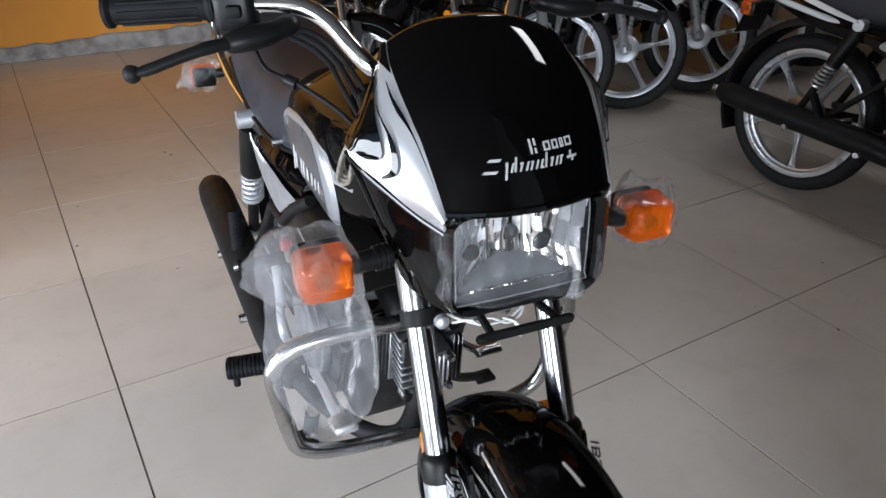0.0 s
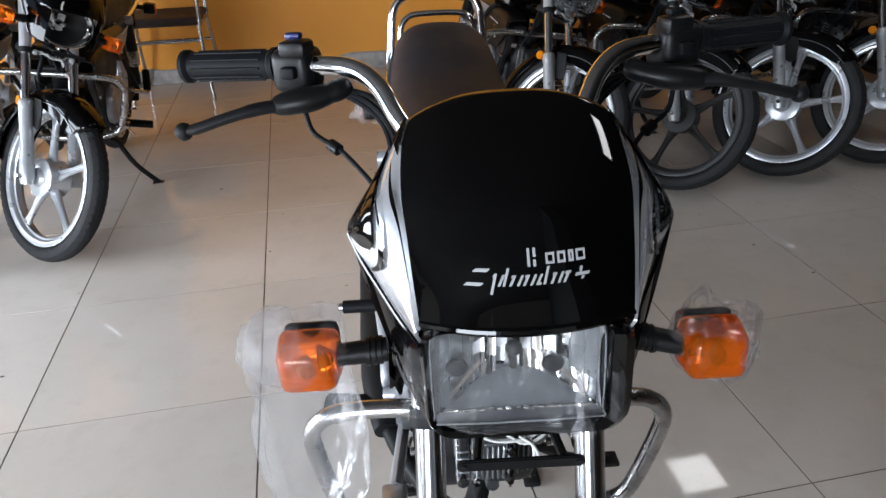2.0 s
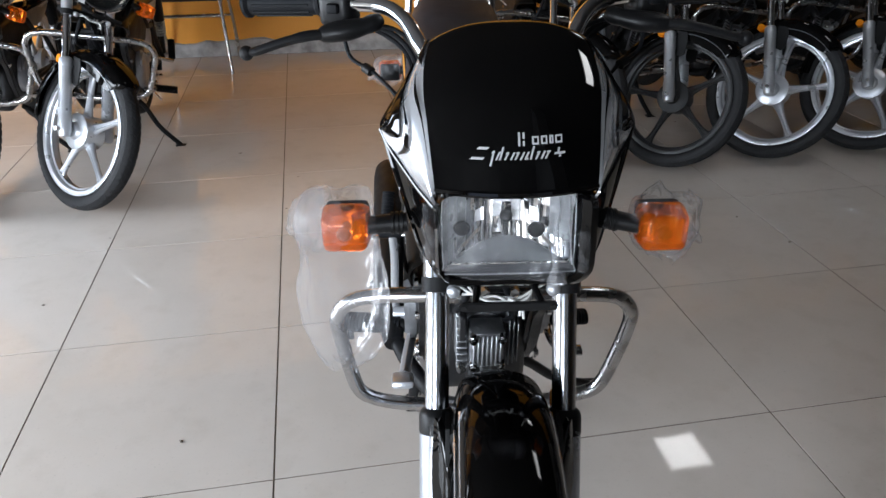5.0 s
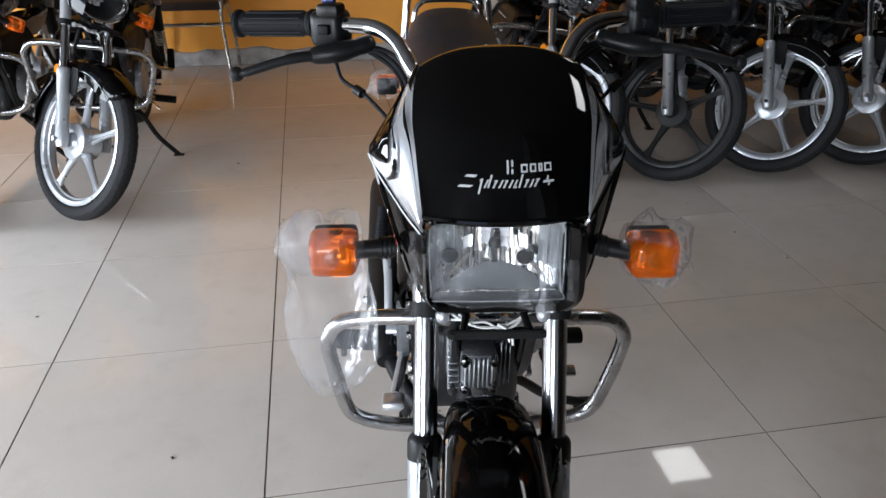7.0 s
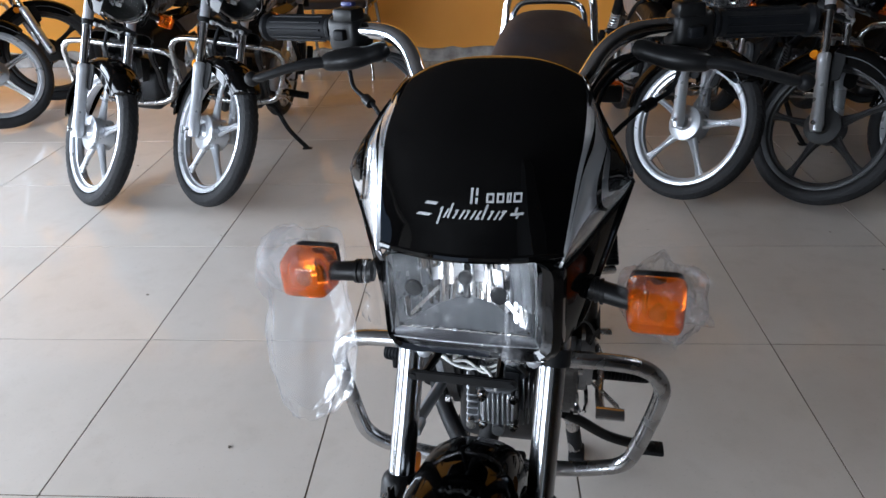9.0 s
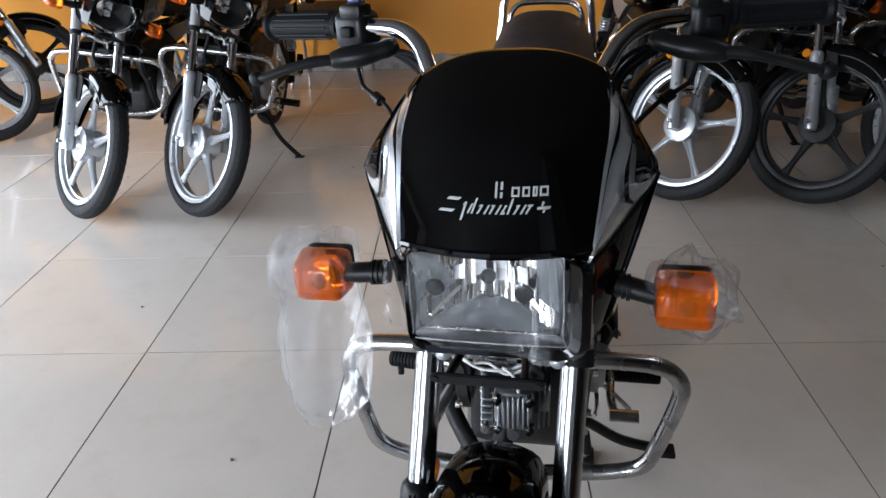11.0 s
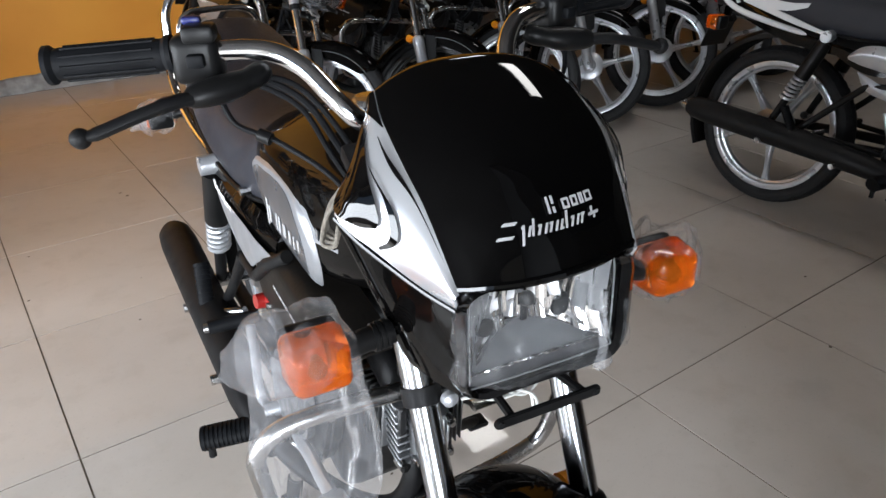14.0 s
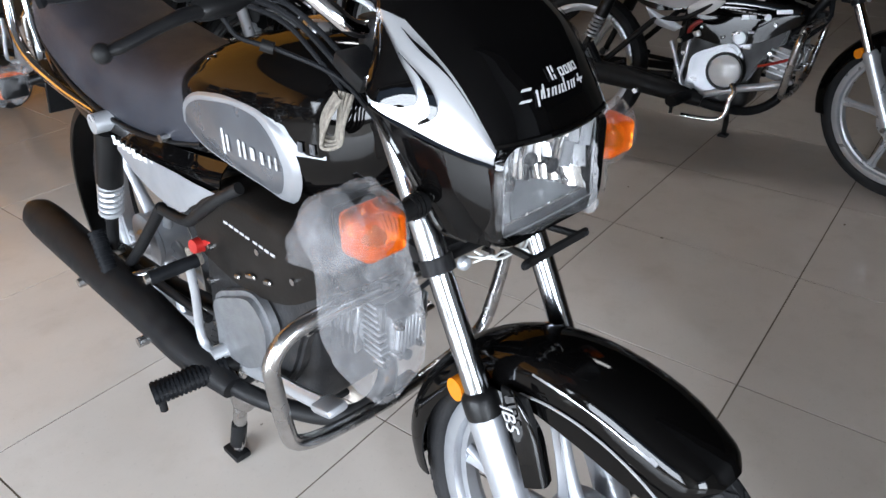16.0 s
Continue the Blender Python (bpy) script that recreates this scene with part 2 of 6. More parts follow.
PANEL.node_tree.nodes["Principled BSDF"].inputs["Emission Color"].default_value = (1, 0.98, 0.95, 1)
PANEL.node_tree.nodes["Principled BSDF"].inputs["Emission Strength"].default_value = 11.5


# ---- mesh helpers ----
def V(*a):
    return Vector(a)


def part(name, bm, mat, parent=None, label="", sharp=38, m=None):
    """Links a bmesh as one mesh object under a thing or a part."""
    if m is not None:
        bm.transform(m)
    bmesh.ops.recalc_face_normals(bm, faces=bm.faces[:])
    me = bpy.data.meshes.new(name)
    bm.to_mesh(me)
    bm.free()
    me.materials.append(mat)
    me.polygons.foreach_set("use_smooth", [True] * len(me.polygons))
    me.set_sharp_from_angle(angle=radians(sharp))
    ob = new(name, me)
    if parent is not None:
        ob.parent = parent
    if label:
        ob["label"] = label
    return ob


def smooth_path(pts, n=6, closed=False):
    """Catmull-Rom through the points."""
    pts = [Vector(p) for p in pts]
    if len(pts) < 3:
        return pts
    out = []
    k = len(pts)
    for i in range(k if closed else k - 1):
        p0 = pts[(i - 1) % k] if closed or i > 0 else pts[0] * 2 - pts[1]
        p1, p2 = pts[i], pts[(i + 1) % k]
        p3 = pts[(i + 2) % k] if closed or i + 2 < k else pts[-1] * 2 - pts[-2]
        for j in range(n):
            t = j / n
            out.append(0.5 * ((2 * p1) + (p2 - p0) * t + (2 * p0 - 5 * p1 + 4 * p2 - p3) * t * t + (3 * p1 - p0 - 3 * p2 + p3) * t ** 3))
    if not closed:
        out.append(pts[-1])
    return out


def sweep(bm, path, rad, segs=10, closed=False, caps=True, flat=1.0):
    """A round tube along a path; rad: one radius or one per point; flat squeezes its section."""
    n = len(path)
    rads = rad if isinstance(rad, (list, tuple)) else [rad] * n
    up, rings = None, []
    for i, p in enumerate(path):
        a = path[(i - 1) % n] if closed or i else path[0]
        b = path[(i + 1) % n] if closed or i < n - 1 else path[-1]
        d = (b - a).normalized()
        if up is None:
            up = d.orthogonal().normalized()
            if abs(d.z) < 0.9:
                up = (V(0, 0, 1) - d * d.z).normalized()
        up = (up - d * up.dot(d)).normalized()
        s = d.cross(up)
        rings.append([bm.verts.new(p + (up * math.cos(2 * math.pi * j / segs) * flat + s * math.sin(2 * math.pi * j / segs)) * rads[i]) for j in range(segs)])
    for i in range(n if closed else n - 1):
        A, B = rings[i], rings[(i + 1) % n]
        for j in range(segs):
            bm.faces.new((A[j], A[(j + 1) % segs], B[(j + 1) % segs], B[j]))
    if caps and not closed:
        bm.faces.new(rings[0][::-1])
        bm.faces.new(rings[-1])
    return bm


def tube(pts, r, n=6, segs=10, closed=False, flat=1.0):
    return sweep(bmesh.new(), smooth_path(pts, n, closed), r, segs, closed, flat=flat)


def rod(a, b, r0, r1=None, segs=16):
    return sweep(bmesh.new(), [Vector(a), Vector(b)], [r0, r0 if r1 is None else r1], segs)


def lathe(profile, segs=48, closed=True, bm=None):
    """Turns a profile of (radius, x) round the X axis."""
    bm = bm or bmesh.new()
    rings = [[bm.verts.new((x, r * math.cos(2 * math.pi * j / segs), r * math.sin(2 * math.pi * j / segs))) for j in range(segs)] for r, x in profile]
    k = len(rings)
    for i in range(k if closed else k - 1):
        A, B = rings[i], rings[(i + 1) % k]
        for j in range(segs):
            bm.faces.new((A[j], A[(j + 1) % segs], B[(j + 1) % segs], B[j]))
    if not closed:
        for ring in (rings[0][::-1], rings[-1]):
            if (ring[0].co - ring[segs // 2].co).length > 1e-5:
                bm.faces.new(ring)
    return bm


def rbox(sx, sy, sz, bev=0.004, seg=2, m=None, bm=None):
    b = bmesh.new()
    bmesh.ops.create_cube(b, size=1.0)
    bmesh.ops.scale(b, vec=(sx, sy, sz), verts=b.verts[:])
    if bev:
        bmesh.ops.bevel(b, geom=b.edges[:], offset=bev, segments=seg, affect="EDGES", profile=0.5)
    if m is not None:
        b.transform(m)
    return b if bm is None else merge(bm, b)


def merge(bm, other):
    me = bpy.data.meshes.new("tmp")
    other.to_mesh(me)
    other.free()
    bm.from_mesh(me)
    bpy.data.meshes.remove(me)
    return bm


def patch(rows, thick=0.0025, nu=5, nv=5):
    """A smooth shell through a net of control points, with thickness."""
    dense = [smooth_path(r, nu) for r in rows]
    cols = [smooth_path([d[j] for d in dense], nv) for j in range(len(dense[0]))]
    bm = bmesh.new()
    g = [[bm.verts.new(p) for p in c] for c in cols]
    for i in range(len(g) - 1):
        for j in range(len(g[0]) - 1):
            bm.faces.new((g[i][j], g[i + 1][j], g[i + 1][j + 1], g[i][j + 1]))
    bmesh.ops.recalc_face_normals(bm, faces=bm.faces[:])
    if thick:
        bmesh.ops.solidify(bm, geom=bm.faces[:], thickness=thick)
    return bm


def loft(sections, n=4, caps=True):
    """A closed body through closed sections of equal point counts."""
    secs = [smooth_path(s, 3, True) for s in sections]
    cols = [smooth_path([s[j] for s in secs], n) for j in range(len(secs[0]))]
    bm = bmesh.new()
    rings = [[bm.verts.new(c[i]) for c in cols] for i in range(len(cols[0]))]
    k = len(cols)
    for A, B in zip(rings, rings[1:]):
        for j in range(k):
            bm.faces.new((A[j], A[(j + 1) % k], B[(j + 1) % k], B[j]))
    if caps:
        bm.faces.new(rings[0][::-1])
        bm.faces.new(rings[-1])
    return bm


def plate(outline, thick, bev=0.0, m=None):
    """A flat plate: its outline lies in YZ, its thickness along +X."""
    bm = bmesh.new()
    f = bm.faces.new([bm.verts.new((0, y, z)) for y, z in outline])
    r = bmesh.ops.extrude_face_region(bm, geom=[f])
    bmesh.ops.translate(bm, vec=(thick, 0, 0), verts=[v for v in r["geom"] if isinstance(v, bmesh.types.BMVert)])
    if bev:
        bmesh.ops.bevel(bm, geom=[e for e in bm.edges if abs(e.verts[0].co.x - e.verts[1].co.x) < 1e-6], offset=bev, segments=2, affect="EDGES")
    if m is not None:
        bm.transform(m)
    return bm


def both(p):
    """Mirrors a list of points to the bike's other side."""
    return [V(-q[0], q[1], q[2]) for q in p]


REFLECTOR = paint("lamp_reflector", (0.95, 0.95, 0.95), (0.9, 0.9, 0.9), metal=1.0, rough=(0.04, 0.10), scale=20)
SHELF = paint("grey_lamp_shelf", (0.24, 0.25, 0.26), (0.17, 0.175, 0.185), metal=0.5, rough=(0.25, 0.4), scale=16)
DARKSHELF = paint("dark_lamp_band", (0.055, 0.057, 0.062), (0.04, 0.041, 0.045), metal=0.3, rough=(0.25, 0.4), scale=16)
SATIN = paint("satin_lamp_bowl", (0.72, 0.725, 0.735), (0.60, 0.605, 0.615), metal=0.3, rough=(0.2, 0.35), scale=20)


# ---- the room ----
def slab(name, lo, hi, mat, label, category, bev=0.0):
    c = [(a + b) / 2 for a, b in zip(lo, hi)]
    s = [b - a for a, b in zip(lo, hi)]
    ob = part(name, rbox(*s, bev), mat)
    ob.location = c
    return tagged(ob, label, category, kind="structure")


X0, X1, Y0, Y1, TOP = -4.2, 8.4, -4.8, 3.54, 2.75
XW, YR = -2.7, 1.3
slab("ground", (-60, -60, -0.3), (60, 60, -0.06), EARTH, "grey concrete forecourt outside the showroom", "ground")
floor = slab("floor", (X0, Y0, -0.055), (X1, Y1, -0.002), GROUT, "glossy cream tiled showroom floor with dark joints", "floor")
slab("wall_north", (X0 - 0.2, Y1, -0.05), (X1 + 0.2, Y1 + 0.2, TOP), ORANGE, "bright orange painted plaster wall", "wall")
slab("wall_east", (X1, Y0, -0.05), (X1 + 0.2, Y1, TOP), CREAM, "plain drab plaster wall behind the bikes", "wall")
# unseen window opening, added to hold the west fill lamp
slab("wall_west_a", (X0 - 0.2, 2.8, -0.05), (X0, Y1, TOP), CREAM, "plain drab plaster wall beside the window", "wall")
slab("wall_west_b", (X0 - 0.2, 1.5, -0.05), (X0, 2.8, 0.35), CREAM, "low drab plaster wall under the window", "wall")
slab("wall_west_c", (X0 - 0.2, 1.5, 2.65), (X0, 2.8, TOP), CREAM, "drab plaster lintel above the window", "wall")
# unseen walls, set in to hold the side lamp where it grades the floor
slab("wall_west_d", (X0 - 0.2, YR, -0.05), (XW, 1.5, TOP), CREAM, "plain drab plaster return wall beside the window", "wall")
slab("wall_west_e", (XW - 0.2, 1.0, -0.05), (XW, YR, TOP), CREAM, "plain drab plaster wall beside the window", "wall")
slab("wall_west_f", (XW - 0.2, -2.7, -0.05), (XW, 1.0, 0.3), CREAM, "low drab plaster wall under the window", "wall")
slab("wall_west_g", (XW - 0.2, -2.7, 2.65), (XW, 1.0, TOP), CREAM, "drab plaster lintel above the window", "wall")
slab("wall_west_h", (XW - 0.2, Y0, -0.05), (XW, -2.7, TOP), CREAM, "plain drab plaster wall beside the window", "wall")
slab("wall_south_a", (-0.4, Y0 - 0.2, -0.05), (X1, Y0, TOP), CREAM, "plain drab plaster wall beside the shop front", "wall")
slab("wall_south_b", (XW - 0.2, Y0 - 0.2, 2.65), (-0.4, Y0, TOP), CREAM, "drab plaster lintel above the open shop front", "wall")
slab("wall_south_c", (XW - 0.2, Y0 - 0.2, -0.05), (-2.55, Y0, 2.65), CREAM, "plain drab plaster wall beside the shop front", "wall")
# unseen wall, added to block light from the floor on the right
slab("wall_south_d", (1.2, Y0, -0.05), (1.35, -1.70, TOP), BLOCKDARK, "dark unseen wall added to keep light off the right floor", "wall")
slab("ceiling", (X0 - 0.2, Y0 - 0.2, TOP), (X1 + 0.2, Y1 + 0.2, TOP + 0.15), CEIL, "plaster ceiling with its shadow put into a near-black colour", "ceiling")


def baseboard():
    """A rough band of bare cement along the foot of the orange wall."""
    bm = bmesh.new()
    rng = random.Random(4)
    rows, n = [], 160
    for i in range(n + 1):
        x = X0 + (X1 - X0) * i / n
        h = 0.105 + 0.02 * noise.noise(V(x * 2.1, 0, 0)) + 0.012 * rng.uniform(-1, 1)
        d = 0.016 + 0.006 * noise.noise(V(x * 5, 3, 0)) + 0.003 * rng.uniform(-1, 1)
        rows.append([bm.verts.new((x, y, z)) for y, z in ((Y1 - 0.002, h), (Y1 - d, h - 0.008), (Y1 - d - 0.006, h * 0.5), (Y1 - d - 0.012, 0.001), (Y1 - 0.002, 0.001))])
    for A, B in zip(rows, rows[1:]):
        for j in range(4):
            bm.faces.new((A[j], A[j + 1], B[j + 1], B[j]))
    ob = part("baseboard", bm, CEMENT, sharp=30)
    tagged(ob, "rough bare cement skirting band below the orange paint", "baseboard", kind="structure")


baseboard()


def lamp_panel(x, y, s=0.16, l=0.16):
    lamp = tagged(new("ceiling_light"), "white lit ceiling lamp panel with thin frame", "lamp", "ceiling lamps")
    lamp.location = (x, y, TOP)
    bm = bmesh.new()
    for sx, sy, m in ((2 * s + 0.04, 0.02, pose(0, l + 0.01, -0.012)), (2 * s + 0.04, 0.02, pose(0, -l - 0.01, -0.012)), (0.02, 2 * l, pose(s + 0.01, 0, -0.012)), (0.02, 2 * l, pose(-s - 0.01, 0, -0.012))):
        rbox(sx, sy, 0.022, 0.002, 1, m, bm)
    part("frame", bm, WHITE, lamp)
    part("diffuser", rbox(2 * s, 2 * l, 0.01, 0.001, 1, pose(0, 0, -0.012)), PANEL, lamp, "glowing white diffuser")


lamp_panel(3.27, 1.86)
lamp_panel(2.67, -0.18, 0.13, 0.36)


# ---- the motorcycles ----
RAKE = radians(26.7)
FRONT, REAR = (0, 0.19, 0.30), (0, -1.046, 0.30)


def steering(deg):
    axis, p = V(0, -math.sin(RAKE), math.cos(RAKE)), V(0, -0.05, 0.683)
    return Matrix.Translation(p + V(0.004 if deg < 0 else 0, 0, 0)) @ Matrix.Rotation(radians(deg), 4, axis) @ Matrix.Translation(-p)


def fork_y(z):
    return -0.005 + (0.683 - z) * 0.503


def wheel(name, bike, centre, S, rim_mat, half=0.034, turn=0.0):
    """Alloy wheel with five spokes, drum hub, and a tyre with tread blocks."""
    M = S @ Matrix.Translation(centre) @ Matrix.Rotation(turn, 4, "X")
    side = [(0.226, -0.026), (0.240, -0.030), (0.245, -0.028), (0.243, -0.021), (0.232, -0.016), (0.222, -0.013), (0.214, -0.010)]
    rim = lathe(side + [(r, -x) for r, x in side[::-1]] + [(0.222, 0.02), (0.222, -0.02)], 56)
    w = part(name, rim, rim_mat, bike, m=M)
    hub = lathe([(0.012, -0.062), (0.03, -0.060), (0.034, -0.046), (0.058, -0.040), (0.064, -0.034), (0.064, 0.030), (0.069, 0.034), (0.069, 0.044), (0.060, 0.048), (0.034, 0.050), (0.026, 0.060), (0.012, 0.062)], 36, False)
    part("hub", hub, rim_mat, w, m=M)
    for k in range(5):
        secs = []
        for r, hw, th in ((0.055, 0.026, 0.016), (0.09, 0.017, 0.013), (0.14, 0.0125, 0.011), (0.19, 0.014, 0.010), (0.217, 0.022, 0.010)):
            secs.append([V(0.0 + th, -hw * 0.55, r), V(th * 0.45, 0, r), V(th, hw * 0.55, r), V(th * 0.2, hw, r), V(-th * 0.6, hw * 0.7, r), V(-th, 0, r), V(-th * 0.6, -hw * 0.7, r), V(th * 0.2, -hw, r)])
        part("spoke", loft(secs, 2), rim_mat, w, m=M @ Matrix.Rotation(2 * math.pi * k / 5, 4, "X"))
    prof = []
    for k in range(20):
        a = 2 * math.pi * k / 20
        prof.append((0.2645 + 0.0325 * math.cos(a) * (1.0 if math.cos(a) > 0 else 0.72), half * math.copysign(abs(math.sin(a)) ** 0.85, math.sin(a))))
    part("tyre", lathe(prof, 64), RUBBER, w, "black ribbed rubber tyre", m=M)
    bm = bmesh.new()
    n = 62
    for k in range(n):
        for sgn in (-1, 1):
            for u0, u1, sk in ((0.04, 0.42, 0.0), (0.5, 0.92, 0.35)):
                pts = []
                for u, dk in ((u0, 0), (u1, 1), (u1, 1), (u0, 0)):
                    a = 2 * math.pi * (k + (0.0 if len(pts) < 2 else 0.62) + sk + 0.45 * dk + (0.5 if sgn > 0 else 0)) / n
                    x = sgn * u * half * 0.97
                    r = 0.2645 + 0.0325 * math.sqrt(max(0.0, 1 - (u * 0.93) ** 2)) + 0.0022
                    pts.append((x, r, a))
                top = [bm.verts.new((x, r * math.cos(a), r * math.sin(a))) for x, r, a in pts]
                low = [bm.verts.new((x, (r - 0.006) * math.cos(a), (r - 0.006) * math.sin(a))) for x, r, a in pts]
                bm.faces.new(top)
                for i in range(4):
                    bm.faces.new((top[i], top[(i + 1) % 4], low[(i + 1) % 4], low[i]))
    part("tread", bm, RUBBER, w, m=M, sharp=20)
    part("axle_nut", rod((-0.125, 0, 0), (0.125, 0, 0), 0.008), DULLCHROME, w, m=M)
    return w


def text_mesh(words, size):
    """Raised lettering in the built-in font as a bmesh, in its own XY plane."""
    cu = bpy.data.curves.new("lettering", "FONT")
    cu.body, cu.size, cu.extrude, cu.shear = words, size, 0.0006, 0.2
    ob = bpy.data.objects.new("lettering", cu)
    scene.collection.objects.link(ob)
    me = bpy.data.meshes.new_from_object(ob.evaluated_get(bpy.context.evaluated_depsgraph_get()))
    bm = bmesh.new()
    bm.from_mesh(me)
    bpy.data.objects.remove(ob)
    bpy.data.meshes.remove(me)
    bpy.data.curves.remove(cu)
    return bm


def fender_point(phi, x, dr, R=0.312, c=(0, 0.19, 0.30)):
    a = radians(phi)
    return V(x, c[1] + (R + dr) * math.sin(a), c[2] + (R + dr) * math.cos(a))


def front_fender(bike, S, mat, stripe=True):
    rows = []
    for phi in range(-100, 31, 10):
        k = min(1.0, 0.72 + (40 - phi) / 60, 0.8 + (phi + 100) / 80)
        q = 0.050 + 0.035 * max(0.0, math.cos(radians((phi - 8) * 2.4))) * (abs(phi - 8) < 37)
        rows.append([fender_point(phi, x * k, d) for x, d in ((-0.062, -q), (-0.0605, -0.035), (-0.050, -0.011), (-0.026, 0.0), (0, 0.003), (0.026, 0.0), (0.050, -0.011), (0.0605, -0.035), (0.062, -q))])
    for phi, k in ((33, 0.72), (34.5, 0.42)):
        rows.append([fender_point(phi, x * k, d * k - 0.004) for x, d in ((-0.062, -0.05), (-0.0605, -0.035), (-0.050, -0.011), (-0.026, 0.0), (0, 0.003), (0.026, 0.0), (0.050, -0.011), (0.0605, -0.035), (0.062, -0.05))])
    f = part("front_fender", patch(rows, 0.003, 2, 2), mat, bike, m=S)
    if stripe:
        for s in (1, -1):
            for a, b, d0, d1, mt in ((-12, 24, -0.020, -0.029, SILVER), (-2, 22, -0.036, -0.043, GREYDECAL)):
                rr = []
                for phi in range(a, b + 1, 5):
                    t = (phi - a) / (b - a)
                    wdt = math.sin(math.pi * min(0.999, max(0.001, t))) ** 0.5
                    k = min(1.0, 0.72 + (40 - phi) / 60)
                    e0, e1 = d0, d0 + (d1 - d0) * max(0.12, wdt)
                    rr.append([fender_point(phi, s * (xx * k + 0.0016), e) for xx, e in ((0.0535, e0), (0.0575, e1))])
                part("stripe", patch(rr, 0.0006, 2, 2), mt, f, "silver stripe decal" if mt is SILVER else "grey stripe decal", m=S)
    for s in (1, -1):
        if stripe:
            ear = [[V(s * x0, y0, z0), V(s * (x0 * 0.5 + x1 * 0.5), (y0 + y1) / 2 + 0.010, (z0 + z1) / 2), V(s * x1, y1, z1)] for x0, y0, z0, x1, y1, z1 in ((0.089, 0.114, 0.560, 0.080, 0.116, 0.566), (0.091, 0.126, 0.535, 0.070, 0.136, 0.545), (0.092, 0.136, 0.508, 0.061, 0.154, 0.515), (0.092, 0.148, 0.474, 0.060, 0.166, 0.480), (0.090, 0.158, 0.440, 0.060, 0.176, 0.446))]
            part("fork_guard", patch(ear, 0.003, 4, 4), BLACK, f, "glossy black fork guard", m=S)
        out = [(0.095, 0.555), (0.135, 0.560), (0.150, 0.535), (0.165, 0.475), (0.150, 0.460), (0.115, 0.465)]
        part("fender_stay", plate(out, 0.006, 0.001, Matrix.Translation((s * 0.072 - 0.003, 0, 0))), PLASTIC, f, m=S)
        edge = [fender_point(phi, s * 0.0635, -0.050) for phi in range(-16, 36, 10)]
        part("edge_bead", tube(edge, 0.0018, 4, 6), SILVER if stripe else GREYDECAL, f, m=S)
        if stripe:
            a, b = V(0, 0.45, -0.893), V(0, 0.893 * s, 0.45 * s)
            part("lettering", text_mesh("IBS", 0.029), LETTER, f, "white lettering IBS", m=S @ Matrix.Translation((s * 0.0940, 0.112 if s > 0 else 0.138, 0.550 if s > 0 else 0.562)) @ Matrix((a, b, V(s, 0, 0))).transposed().to_4x4())
    return f


def fork(bike, S, lower=ALLOY, stanchion=FORKCHROME, top=PLASTIC, seal=PLASTIC):
    for s in (1, -1):
        x = s * 0.0865
        leg = part("fork_leg", rod((x, fork_y(0.52), 0.52), (x, fork_y(0.72), 0.72), 0.0165, segs=20), stanchion, bike, "polished chrome fork tube", m=S)
        prof = [V(x, fork_y(z), z) for z in (0.275, 0.30, 0.33, 0.36, 0.50, 0.515)]
        bm = sweep(bmesh.new(), prof, [0.020, 0.026, 0.024, 0.0225, 0.0235, 0.0235], 20)
        part("slider", bm, lower, leg, "silver painted lower fork slider", m=S)
        bm = sweep(bmesh.new(), [V(x, fork_y(z), z) for z in (0.508, 0.511, 0.530, 0.535, 0.539)], [0.0236, 0.0242, 0.0242, 0.0222, 0.018], 20)
        part("dust_seal", bm, seal, leg, m=S)
        part("fork_cover", rod((x, fork_y(0.685), 0.685), (x, fork_y(0.90), 0.90), 0.0195, segs=20), top, leg, m=S)
        part("clamp", rod((x, fork_y(0.680), 0.680), (x, fork_y(0.698), 0.698), 0.0218, segs=20), MATT, leg, m=S)
        b = rod((x - s * 0.010, fork_y(0.525) - 0.038, 0.522), (x + s * 0.008, fork_y(0.525) - 0.040, 0.522), 0.0175, 0.016, 18)
        part("side_reflector", b, REFLEX, leg, "round amber reflector", m=S)
    part("lower_yoke", rbox(0.19, 0.05, 0.026, 0.006, 2, pose(0, fork_y(0.69) - 0.03, 0.69)), MATT, bike, m=S)


def frame_parts(bike):
    part("down_tube", tube([(0, -0.10, 0.80), (0, -0.13, 0.70), (0, -0.185, 0.60), (0, -0.255, 0.535), (0, -0.30, 0.49)], 0.019, 5, 14), MATT, bike)
    part("backbone", tube([(0, -0.08, 0.80), (0, -0.3, 0.74), (0, -0.55, 0.66), (0, -0.62, 0.5), (0, -0.60, 0.30)], 0.02, 5, 12), MATT, bike)
    for s in (1, -1):
        part("seat_rail", tube([(s * 0.04, -0.45, 0.66), (s * 0.10, -0.65, 0.66), (s * 0.11, -0.95, 0.67), (s * 0.10, -1.25, 0.70)], 0.0125, 5, 10), MATT, bike)
        part("frame_stay", tube([(s * 0.120, -0.42, 0.668), (s * 0.138, -0.475, 0.632), (s * 0.140, -0.548, 0.580), (s * 0.136, -0.60, 0.552), (s * 0.134, -0.70, 0.540)], 0.0105, 5, 10), MATT, bike)
        part("peg_hanger", tube([(s * 0.134, -0.695, 0.545), (s * 0.137, -0.76, 0.478), (s * 0.142, -0.83, 0.405), (s * 0.150, -0.895, 0.338)], 0.0115, 5, 10), MATT, bike)
        part("hanger_brace", rod((s * 0.145, -0.88, 0.345), (s * 0.128, -0.60, 0.335), 0.0095), MATT, bike)
        part("swingarm", tube([(s * 0.07, -0.56, 0.33), (s * 0.10, -0.75, 0.32), (s * 0.105, -1.05, 0.30)], 0.017, 5, 12), MATT, bike)


